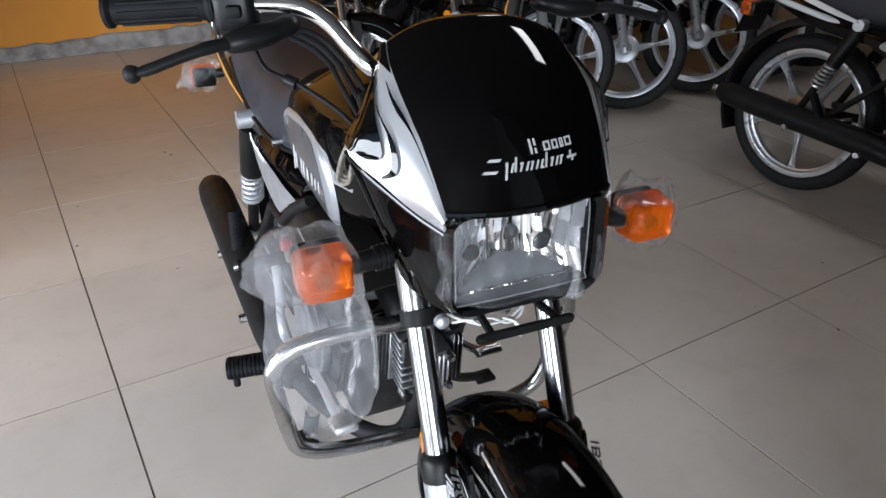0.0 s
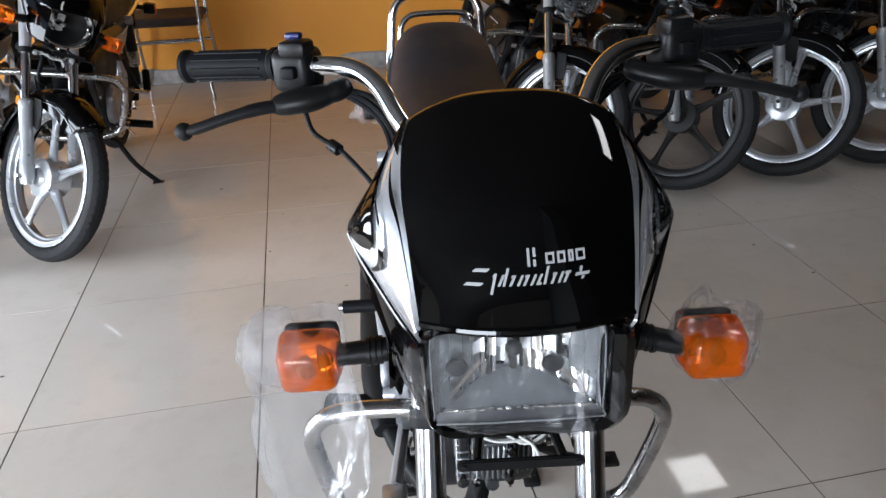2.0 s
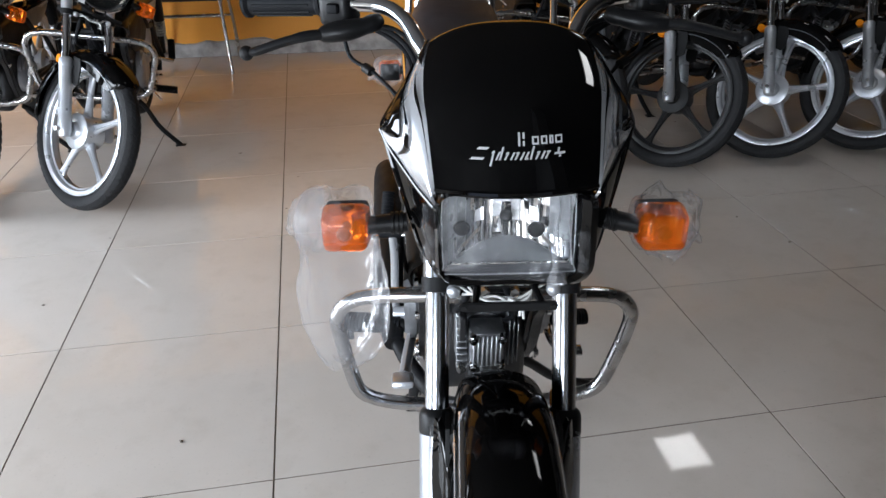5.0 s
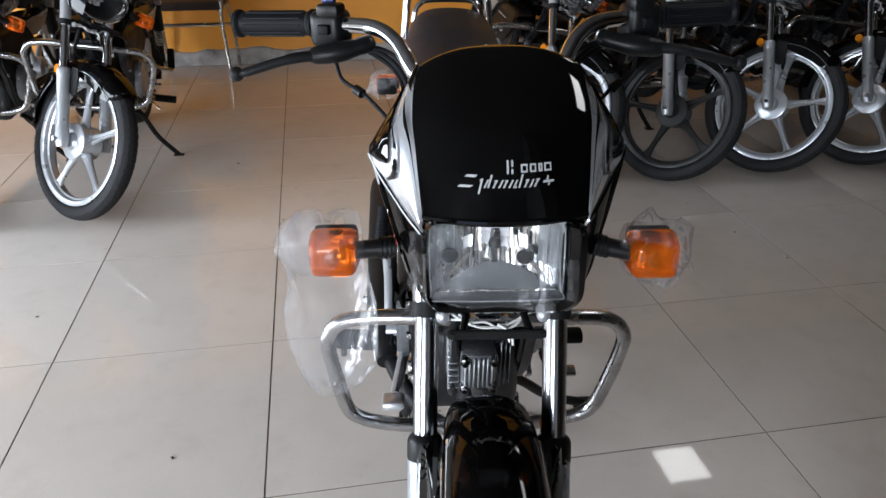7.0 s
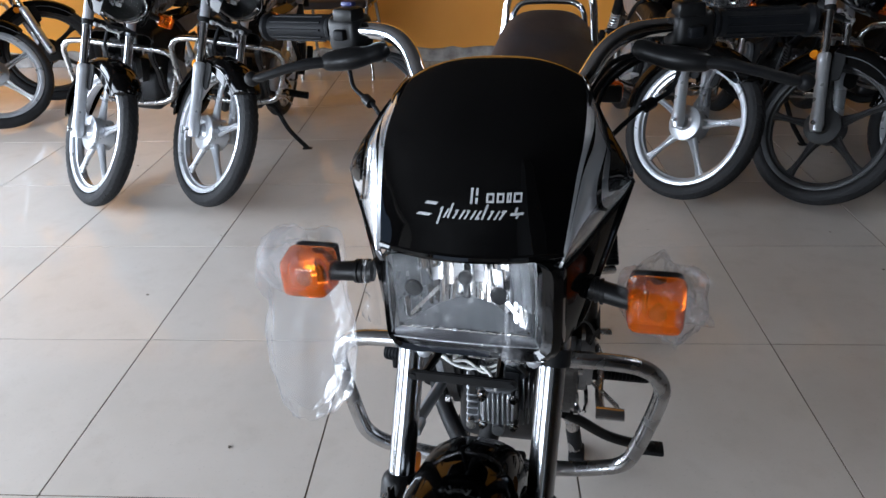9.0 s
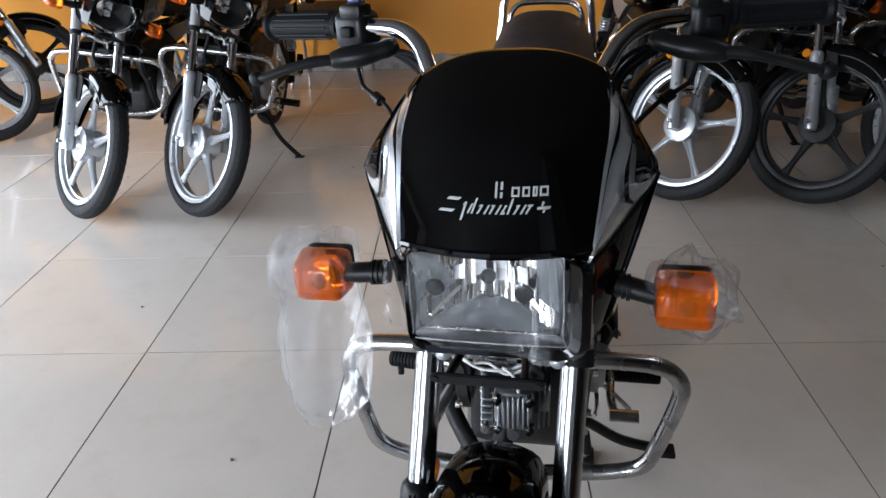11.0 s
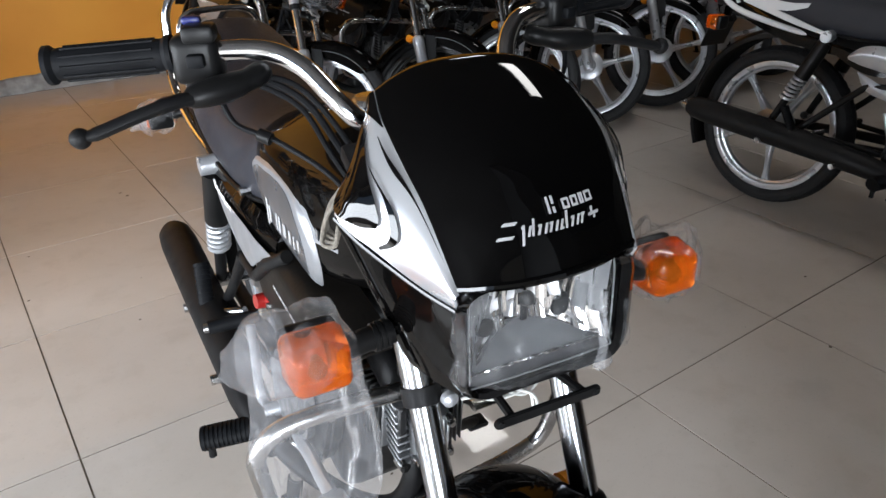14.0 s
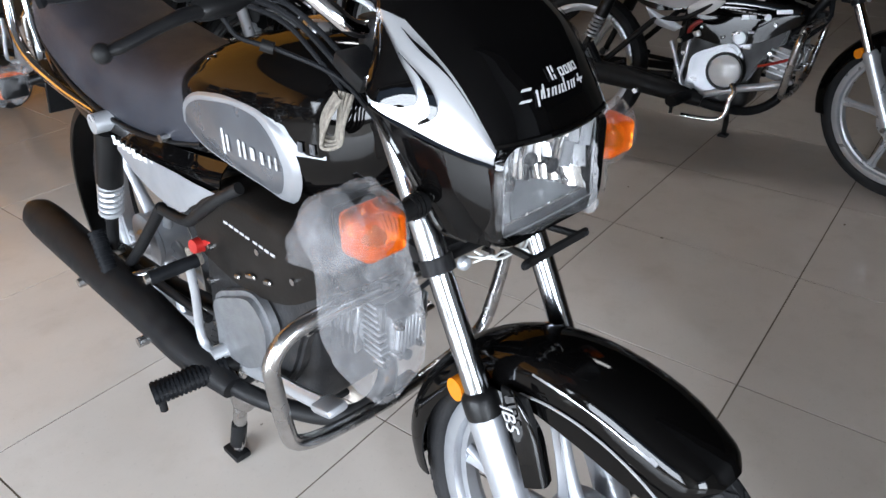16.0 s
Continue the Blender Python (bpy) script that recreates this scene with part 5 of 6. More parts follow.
def round_headlamp(bike, S):
    """Bare lamp of the parked bikes: a wide oval chrome dish under a domed clear glass."""
    M = S @ pose(0, 0.02, 0.812, 0, 0, 90) @ Matrix.Diagonal((1, 1.16, 0.86, 1))
    h = part("headlamp", lathe([(0.010, -0.052), (0.045, -0.046), (0.072, -0.020), (0.086, 0.018), (0.080, 0.018), (0.066, -0.014), (0.040, -0.038), (0.010, -0.044)], 32), REFLECTOR, bike, "oval headlamp with chrome dish", m=M)
    part("rim", lathe([(0.084, 0.014), (0.092, 0.016), (0.093, 0.024), (0.086, 0.028)], 32), CHROME, h, "chrome lamp rim", m=M)
    part("shell", lathe([(0.012, -0.060), (0.05, -0.055), (0.08, -0.026), (0.091, 0.014), (0.087, 0.014), (0.010, -0.053)], 28), PLASTIC, h, m=M)
    part("bulb", lathe([(0.003, 0.004), (0.010, 0.0), (0.012, -0.02), (0.008, -0.045)], 14, False), DULLCHROME, h, m=M)
    for k in range(5):
        y = -0.05 + 0.025 * k
        part("flute", patch([[V(-0.030, y, -0.055), V(-0.040, y, 0), V(-0.030, y, 0.055)], [V(-0.026, y + 0.019, -0.055), V(-0.036, y + 0.019, 0), V(-0.026, y + 0.019, 0.055)]], 0, 3, 2), REFLECTOR if k % 2 else SATIN, h, m=M)
    g = part("lens", lathe([(0.002, 0.052), (0.03, 0.050), (0.06, 0.042), (0.08, 0.030), (0.086, 0.022)], 32, False), GLASS, h, "clear domed lamp glass", m=M)
    g.visible_shadow = False
    return h


def crumple(bm, amp, scale, seed):
    bm.normal_update()
    for v in bm.verts:
        p = V(v.co.x * scale, v.co.y * scale, v.co.z * scale * 0.45) + V(seed * 3.1, seed * 1.7, seed)
        a = abs(noise.noise(p)) + 0.6 * abs(noise.noise(p * 2.3)) + 0.4 * abs(noise.noise(p * 4.7))
        v.co += v.normal * (a - 0.35) * amp
    return bm


def lamp_film(bike, S):
    """Loose protective film stretched over the headlamp."""
    rows = []
    for z, x0, x1 in ((0.864, -0.068, 0.080), (0.852, -0.073, 0.081), (0.836, -0.075, 0.082), (0.815, -0.077, 0.083), (0.795, -0.078, 0.082), (0.778, -0.079, 0.080), (0.768, -0.079, 0.076), (0.761, -0.078, 0.05)):
        rows.append([V(x0 + (x1 - x0) * t, 0.104 - 0.018 * (2 * t - 1) ** 4 + 0.0035 * math.sin(9 * t + z * 90), z) for t in (0, 0.12, 0.25, 0.4, 0.55, 0.7, 0.85, 1)])
    bm = crumple(crumple(patch(rows, 0, 7, 7), 0.0045, 34, 2), 0.0018, 100, 6)
    film = part("protective_film", bm, FILM_LAMP, bike, "clear crumpled film over the headlamp", m=S, sharp=24)
    # bunched tail of film at the lower corner
    q = [[V(-0.046 - 0.006 * t - 0.5 * w, y, z), V(-0.052 - 0.006 * t, y + 0.006, z), V(-0.058 - 0.006 * t + 0.5 * w, y - 0.002, z)] for t, w, y, z in ((0.2, 0.004, 0.104, 0.842), (0.0, 0.006, 0.106, 0.822), (0.2, 0.004, 0.108, 0.800), (0.4, 0.0, 0.110, 0.780), (0.6, -0.010, 0.109, 0.766), (0.7, -0.012, 0.106, 0.757))]
    part("film_tail", crumple(patch(q, 0, 5, 5), 0.006, 60, 5), FILM_TAIL, film, "bunched end of the film", m=S, sharp=24)
    q = [[V(-0.080, 0.102, z), V(-0.086, 0.103, z - 0.002), V(-0.091 - 0.004 * math.sin(k * 0.75), 0.096 + 0.004 * (k % 2), z - 0.004)] for k, z in enumerate((0.825, 0.812, 0.798, 0.784, 0.770))]
    part("film_fold", crumple(patch(q, 0, 5, 5), 0.006, 55, 4), FILM, film, "loose fold of the film", m=S, sharp=24)
    # gathered edge of film beside the lamp
    q = [[V(0.083, 0.104, z), V(0.091, 0.108 + 0.004 * math.sin(z * 160), z + 0.002), V(0.099 + 0.003 * math.sin(z * 230), 0.100, z)] for z in (0.862, 0.846, 0.83, 0.815, 0.80, 0.786)]
    part("film_edge", crumple(patch(q, 0, 5, 5), 0.006, 70, 9), FILM, film, "gathered edge of the film", m=S, sharp=24)


def indicator(bike, S, s, centre, stem_from, rear=False):
    c, d = V(*centre), -1 if rear else 1
    st = rod(stem_from, c + V(-s * 0.022, 0, 0), 0.0125, 0.0115, 16)
    ind = part("indicator", st, PLASTIC, bike, "black indicator stem", m=S)
    for k in range(3):
        a = V(*stem_from).lerp(c + V(-s * 0.03, 0, 0), 0.1 + 0.13 * k)
        part("stem_ring", rod(a, a + V(s * 0.004, 0, 0), 0.0145, segs=16), PLASTIC, ind, m=S)
    part("housing", rbox(0.056, 0.016, 0.048, 0.007, 2, S @ pose(c.x + s * 0.002, c.y - d * 0.024, c.z)), PLASTIC, ind)
    lens = rbox(0.062, 0.050, 0.054, 0.011, 3, pose(c.x + s * 0.002, c.y + d * 0.007, c.z))
    for v in lens.verts:
        k = 1 - 0.12 * max(0, (v.co.y - c.y) * d) / 0.03
        v.co.x, v.co.z = c.x + (v.co.x - c.x) * k, c.z + (v.co.z - c.z) * k
    ln = part("lens", lens, AMBER, ind, "amber plastic lens", m=S)
    ln.visible_shadow = False
    part("reflector", rbox(0.052, 0.003, 0.044, 0.001, 1, pose(c.x + s * 0.002, c.y - d * 0.012, c.z)), REFLECTOR, ind, m=S)
    for k in range(5):
        part("reflector_flute", rod(c + V(-s * (0.008 + 0.0035 * k), d * (0.002 + 0.0028 * k), -0.014), c + V(-s * (0.008 + 0.0035 * k), d * (0.002 + 0.0028 * k), 0.008), 0.0026, segs=8), REFLECTOR, ind, m=S)
    b = bmesh.new()
    bmesh.ops.create_uvsphere(b, u_segments=12, v_segments=8, radius=0.009)
    part("bulb", b, GRIP, ind, m=S @ Matrix.Translation(c + V(s * 0.004, d * 0.010, -0.004)))
    return ind


def bag(name, label, rings, seed, amp, S, parent, mat=None, fold=0.09):
    """A hanging polythene bag: rings of (z, cx, cy, rx, ry), with long folds and creases."""
    secs = []
    for z, cx, cy, rx, ry in rings:
        sec = []
        for k in range(20):
            a = 2 * math.pi * k / 20
            f = 1 + fold * math.sin(4 * a + seed + 9 * z) + 0.6 * fold * math.sin(7 * a + 2 * seed - 14 * z)
            sec.append(V(cx + rx * f * math.cos(a), cy + ry * f * math.sin(a), z + 0.005 * math.sin(3 * a + seed)))
        secs.append(sec)
    bm = crumple(loft(secs, 6, False), amp, 15, seed)
    bmesh.ops.subdivide_edges(bm, edges=bm.edges[:], cuts=1, use_grid_fill=True)
    crumple(bm, amp * 0.42, 48, seed + 2.3)
    return part(name, bm, mat or FILM_THICK, parent, label, m=S, sharp=26)


def lettering(S, f):
    """Plain light shapes where the maker's mark and model script stand on the visor."""
    def block(x0, x1, z0, z1, slant, name, lab):
        x0, x1 = x0 - 0.022, x1 - 0.022
        if name == "mark":
            z0, z1 = z0 - 0.009, z1 - 0.009
        bm = bmesh.new()
        def p(x, z, lift):
            return V(x, visor_y(x, z) + 0.0036 + lift, z)
        lo, hi = [], []
        for x, z in ((x0, z0), (x1, z0), (x1 - slant, z1), (x0 - slant, z1)):
            lo.append(bm.verts.new(p(x, z, 0)))
            hi.append(bm.verts.new(p(x, z, 0.0008)))
        bm.faces.new(hi)
        for i in range(4):
            bm.faces.new((lo[i], lo[(i + 1) % 4], hi[(i + 1) % 4], hi[i]))
        part(name, bm, LETTER, f, lab, m=S)
    block(0.0115, 0.0092, 0.9260, 0.9385, 0.0, "mark", "white emblem bar")
    block(0.0065, 0.0042, 0.9260, 0.9305, 0.0, "mark", "white emblem bar")
    block(0.0065, 0.0042, 0.9325, 0.9385, 0.0, "mark", "white emblem bar")
    for a, b in ((-0.004, -0.0115), (-0.014, -0.021), (-0.0235, -0.028), (-0.030, -0.038)):
        block(a, a - 0.0019, 0.9268, 0.9345, 0.0, "mark", "white emblem bar")
        block(b + 0.0016, b, 0.9268, 0.9345, 0.0, "mark", "white emblem bar")
        block(a - 0.0019, b + 0.0016, 0.9329, 0.9345, 0.0, "mark", "white emblem bar")
        block(a - 0.0019, b + 0.0016, 0.9268, 0.9284, 0.0, "mark", "white emblem bar")
    z = 0.9045
    block(0.066, 0.052, z, z + 0.0022, 0.003, "script", "white script bar")
    block(0.058, 0.046, z + 0.0095, z + 0.0118, 0.003, "script", "white script bar")
    for a, h, dn in ((0.044, 0.0085, 0.006), (0.0375, 0.0075, 0), (0.0335, 0.0120, 0), (0.028, 0.0070, 0), (0.0215, 0.0070, 0), (0.0165, 0.0070, 0), (0.0105, 0.0070, 0), (0.0055, 0.0070, 0), (-0.0005, 0.0120, 0), (-0.0065, 0.0070, 0), (-0.0125, 0.0070, 0), (-0.0175, 0.0070, 0)):
        block(a, a - 0.0021, z - dn, z + h, 0.0045, "script", "white script bar")
    for a, b, dz in ((0.0415, 0.0395, 0.006), (0.0258, 0.0235, 0.0055), (0.0143, 0.0125, 0.0055), (0.0033, 0.0015, 0.0), (-0.0087, -0.0105, 0.0055), (-0.0196, -0.0240, 0.0055)):
        block(a, b, z + dz, z + dz + 0.0016, 0.001, "script", "white script bar")
    block(-0.028, -0.040, z + 0.003, z + 0.0050, 0.001, "script", "white script bar")
    block(-0.0330, -0.0352, z + 0.0005, z + 0.0026, 0.001, "script", "white script bar")
    block(-0.0320, -0.0342, z + 0.0054, z + 0.0090, 0.001, "script", "white script bar")


def build_bike(name, label, steer, rims=SLIDER, paint_mat=BLACK, wrapped=False, accent=None, stand="side", panel=SILVER, tread_turn=0.3, group="", rail=CHROME, tank_mat=None, tail_mat=None, covers=1):
    bike = tagged(new(name), label, "motorcycle", group)
    S = steering(steer)
    I = Matrix.Identity(4)
    SF = S @ Matrix.Translation((0, 0, 0.72)) @ Matrix.Rotation(radians(-2 if wrapped else 0), 4, "Y") @ Matrix.Translation((0, 0, -0.72))
    wheel("front_wheel", bike, FRONT, SF, rims, 0.034, tread_turn)
    wheel("rear_wheel", bike, REAR, I, rims, 0.039, 0.7)
    fork(bike, SF, ALLOY if wrapped else SLIDER, FORKCHROME if wrapped else CHROME, FORKCHROME if wrapped else SLIDER, PLASTIC if wrapped else SLIDER)
    front_fender(bike, SF, TANKBLACK, wrapped)
    frame_parts(bike)
    shocks(bike)
    engine(bike, light=0 if wrapped else covers)
    exhaust(bike)
    foot_controls(bike)
    if stand == "centre":
        centre_stand(bike, DULLCHROME if wrapped else MATT)
        side_stand(bike, (-0.297, -0.554, 0.064))
    else:
        side_stand(bike, (-0.28, -0.46, 0.03))
    crash_guard(bike)
    if covers == 2:
        tank(bike, tank_mat, panel=BLACK, inner=BLACK, mark=None)
    else:
        tank(bike, tank_mat or TANKBLACK, panel=panel, accent=accent)
    seat(bike)
    grab_rail(bike, rail)
    tail(bike, tail_mat or paint_mat)
    side_panels(bike, paint_mat, covers < 2)
    handlebar(bike, S)
    f = fairing(bike, S, side=SILVER if wrapped else BLACK)
    headlamp(bike, S) if wrapped else round_headlamp(bike, S)
    for s in (1, -1):
        indicator(bike, S, s, (0.197, 0.015, 0.795) if s > 0 else (-0.193, 0.022, 0.789), (s * 0.122, 0.012, 0.797))
        indicator(bike, I, s, (s * 0.175, -1.263, 0.666), (s * 0.09, -1.25, 0.675), rear=True)
    # bracket for the plate, under the lamp
    bar = []
    for sx in (1, -1):
        bar += [(sx * (0.0535 + 0.0062 * math.cos(radians(a))), sx * 0.0062 * math.sin(radians(a))) for a in range(-90, 91, 30)]
    br = part("plate_bracket", plate(bar, 0.005, 0.0012), PLASTIC, bike, "flat black plate bracket with rounded ends", m=S @ pose(0, 0.101, 0.7255, 0, 0, 90))
    for s in (1, -1):
        part("bracket_rivet", rod((s * 0.0535, 0.104, 0.7255), (s * 0.0535, 0.1078, 0.7255), 0.0036, segs=12), MATT, br, m=S)
        part("bracket_stay", tube([(s * 0.040, 0.101, 0.727), (s * 0.036, 0.045, 0.724), (s * 0.045, -0.01, 0.735)], 0.0048, 4, 8), PLASTIC, br, m=S)
        cap = lathe([(0.001, 0.007), (0.005, 0.0062), (0.0085, 0.003), (0.0095, -0.004)], 18, False)
        part("connector_cap", cap, SLIDER, br, "bright round cap", m=S @ pose(s * 0.066, 0.018, 0.695, 0, 0, 90))
    for x in (-0.015, 0.024):
        part("yoke_bolt", rod((x, 0.010, 0.693), (x, 0.024, 0.694), 0.0062, segs=6), DULLCHROME, br, m=S)
    for pts in ([(0.058, 0.012, 0.700), (0.042, 0.028, 0.697), (0.018, 0.036, 0.690), (-0.012, 0.034, 0.690), (-0.035, 0.026, 0.697), (-0.060, 0.012, 0.704)],
                [(0.048, 0.016, 0.704), (0.034, 0.030, 0.694), (0.010, 0.030, 0.694), (-0.010, 0.038, 0.687), (-0.030, 0.034, 0.693), (-0.040, 0.020, 0.702)],
                [(0.054, 0.020, 0.692), (0.036, 0.034, 0.700), (0.024, 0.032, 0.689), (0.0, 0.030, 0.686), (-0.018, 0.036, 0.690)],
                [(-0.006, 0.032, 0.691), (-0.017, 0.042, 0.690), (-0.023, 0.045, 0.681), (-0.025, 0.045, 0.668)],
                [(-0.010, 0.034, 0.692), (-0.019, 0.040, 0.686), (-0.020, 0.044, 0.672)]):
        part("wire", tube(pts, 0.0017, 6, 8), WIRE, bike, "white sleeved wire", m=S)
    if accent:
        bag("lamp_cover", "clear crumpled film left over the headlamp", [(0.90, 0.0, 0.02, 0.05, 0.04), (0.885, 0.0, 0.02, 0.10, 0.075), (0.82, 0.0, 0.03, 0.125, 0.085), (0.75, 0.0, 0.03, 0.105, 0.07), (0.71, 0.02, 0.03, 0.05, 0.04)], 5, 0.012, S, bike)
    if wrapped:
        lettering(S, f)
        lamp_film(bike, S)
    return bike


# the bike on show
show = build_bike("show_motorcycle", "new black commuter motorcycle with silver decals and wrapped lamps", -3.5, rims=ALLOY, wrapped=True, stand="centre", accent=None, panel=ALLOY)
place = pose(1.004, -1.0, 0, 0, 0, 172.5) @ pose(0.008, 0, 0)
show.matrix_basis = place
SM = steering(-3.5)

sleeve = tagged(new("polythene_bag"), "clear crumpled polythene bag hanging from the indicator", "plastic bag")
sleeve.matrix_basis = place
bag("bag_film", "", [(0.838, 0.205, 0.008, 0.022, 0.020), (0.828, 0.212, 0.008, 0.046, 0.042), (0.795, 0.216, 0.008, 0.056, 0.048), (0.765, 0.212, 0.010, 0.053, 0.037), (0.735, 0.210, 0.014, 0.056, 0.033), (0.700, 0.210, 0.024, 0.062, 0.034), (0.660, 0.209, 0.034, 0.058, 0.031), (0.630, 0.211, 0.042, 0.045, 0.026), (0.610, 0.216, 0.046, 0.027, 0.020), (0.600, 0.220, 0.048, 0.012, 0.012)], 3, 0.006, SM, sleeve, fold=0.075)
cone = []
for x, y, z, r in ((0.222, 0.004, 0.80, 0.040), (0.245, 0.002, 0.798, 0.036), (0.262, -0.004, 0.792, 0.026), (0.275, -0.010, 0.785, 0.014), (0.284, -0.014, 0.781, 0.004)):
    cone.append([V(x, y + r * math.cos(a), z + r * math.sin(a)) for a in [2 * math.pi * k / 12 for k in range(12)]])
part("bag_corner", crumple(loft(cone, 6, False), 0.010, 26, 9), FILM_THICK, sleeve, m=SM, sharp=50)
wrap = tagged(new("polythene_wrap"), "thin clear film wrapped round the indicator", "plastic film")
wrap.matrix_basis = place
bag("wrap_film", "", [(0.828, -0.200, 0.012, 0.026, 0.026), (0.818, -0.202, 0.014, 0.040, 0.034), (0.79, -0.204, 0.015, 0.043, 0.038), (0.765, -0.207, 0.012, 0.040, 0.030), (0.745, -0.212, 0.008, 0.028, 0.016), (0.728, -0.218, 0.004, 0.012, 0.01)], 6, 0.011, SM, wrap, FILM)
tailw = []
for x, y, z, r in ((-0.226, 0.006, 0.775, 0.016), (-0.240, 0.004, 0.768, 0.012), (-0.252, 0.000, 0.758, 0.007), (-0.260, -0.002, 0.750, 0.002)):
    tailw.append([V(x, y + r * math.cos(a), z + r * math.sin(a)) for a in [2 * math.pi * k / 10 for k in range(10)]])
part("wrap_tail", crumple(loft(tailw, 4, False), 0.006, 40, 8), FILM, wrap, "twisted loose end of the film", m=SM, sharp=50)
rwrap = tagged(new("polythene_wrap"), "clear crumpled film wrapped round the rear indicator", "plastic film")
rwrap.matrix_basis = place
bag("wrap_film", "", [(0.705, 0.175, -1.263, 0.02, 0.02), (0.695, 0.178, -1.265, 0.042, 0.038), (0.665, 0.185, -1.268, 0.048, 0.044), (0.640, 0.185, -1.27, 0.038, 0.034), (0.625, 0.185, -1.27, 0.018, 0.015)], 4, 0.012, Matrix.Identity(4), rwrap)
tailw = []
for x, y, z, r in ((0.205, -1.275, 0.655, 0.018), (0.222, -1.280, 0.648, 0.013), (0.238, -1.285, 0.64, 0.008), (0.246, -1.287, 0.634, 0.002)):
    tailw.append([V(x, y + r * math.cos(a), z + r * math.sin(a)) for a in [2 * math.pi * k / 10 for k in range(10)]])
part("wrap_tail", crumple(loft(tailw, 4, False), 0.006, 40, 5), FILM_THICK, rwrap, "twisted loose end of the film", sharp=50)

cord = tagged(new("seal_cord"), "looped beige cord tied to the key barrel", "cord")
cord.matrix_basis = place
for k in range(4):
    y0, dx = -0.165 + 0.008 * k, 0.004 * k
    part("loop", tube([(0.112 + dx, y0, 0.875), (0.125 + dx, y0 - 0.010, 0.850), (0.128 + dx, y0 - 0.012 - 0.004 * k, 0.825 - 0.004 * k), (0.123 + dx, y0 + 0.006, 0.822), (0.118 + dx, y0 + 0.010, 0.848), (0.110, y0 + 0.006, 0.878)], 0.0026, 6, 8), ROPE, cord)

# parked rows on their side stands, bars turned to lock
PARK = "parked motorcycles"
LEAN_L = -7


def parked(x, y, turn=0.0):
    """Puts the front tyre's foot at (x, y), the bike heading towards the camera's side of the room."""
    return pose(x, y, 0, 0, 0, 180 + turn) @ Matrix.Rotation(radians(LEAN_L), 4, "Y") @ Matrix.Translation((0.03, -0.16, 0))


plain = build_bike("parked_motorcycle", "black motorcycle with silver wheels leaning on its side stand", 47, group=PARK)
plain.matrix_basis = parked(-0.145, 1.05)
copy_thing(plain, parked(-0.625, 1.06, 1))
red = build_bike("parked_motorcycle", "black and red motorcycle with silver wheels and chrome guard", 40, accent=REDPAINT, tail_mat=REDPAINT, group=PARK, tread_turn=0.15)
red.matrix_basis = parked(1.775, 1.10)
dark = build_bike("parked_motorcycle", "black motorcycle with black wheels on its side stand", 40, rims=DARKALLOY, group=PARK, tread_turn=0.5)
dark.matrix_basis = parked(2.275, 1.04)
for x, y, t in ((2.755, 1.06, 0), (3.25, 1.07, 1), (3.81, 1.09, -1), (4.34, 1.10, 0), (4.88, 1.11, 1)):
    copy_thing(red, parked(x, y, t))
copy_thing(plain, pose(-1.72, 2.05, 0, 0, 0, -88) @ Matrix.Rotation(radians(-7), 4, "Y") @ Matrix.Translation((0.03, -0.16, 0)))
copy_thing(dark, pose(-1.72, 2.62, 0, 0, 0, -90) @ Matrix.Rotation(radians(-7), 4, "Y") @ Matrix.Translation((0.03, -0.16, 0)))
white = build_bike("parked_motorcycle", "white and black motorcycle with silver wheels on its stand", -25, tank_mat=BLACK, tail_mat=BLACK, covers=2, group=PARK, rail=WHITEPAINT)
# flat white band added for the grab rail's curve beside the seat
band = [[V(0.130, -1.200, 0.860), V(0.132, -1.172, 0.862)], [V(0.133, -1.192, 0.810), V(0.135, -1.160, 0.812)], [V(0.135, -1.170, 0.765), V(0.137, -1.140, 0.786)], [V(0.136, -1.11, 0.735), V(0.138, -1.09, 0.766)], [V(0.136, -1.03, 0.732), V(0.138, -1.02, 0.760)], [V(0.134, -0.96, 0.750), V(0.135, -0.952, 0.766)]]
part("seat_band", patch(band, 0.006, 3, 5), WHITEPAINT, white, "broad white band that stands for the curve of the grab rail")
# the tail cowl's highlight, laid on as a white band
band = [[V(0.120, -1.21, 0.742), V(0.122, -1.20, 0.760)], [V(0.134, -1.08, 0.713), V(0.136, -1.07, 0.732)], [V(0.138, -0.98, 0.690), V(0.140, -0.975, 0.708)], [V(0.138, -0.89, 0.674), V(0.139, -0.885, 0.684)]]
part("tail_band", patch(band, 0.006, 3, 5), WHITEPAINT, white, "white band painted as the highlight on the tail cowl")
part("pedal", tube([(0.160, -0.368, 0.350), (0.175, -0.350, 0.329), (0.182, -0.360, 0.294), (0.184, -0.364, 0.251), (0.186, -0.385, 0.222), (0.186, -0.457, 0.211), (0.186, -0.523, 0.211)], 0.0095, 5, 12), CHROME, white, "chrome bent pedal")
part("brace_rod", rod((0.138, -0.622, 0.470), (0.142, -0.553, 0.318), 0.0085, segs=12), SLIDER, white, "silver brace")
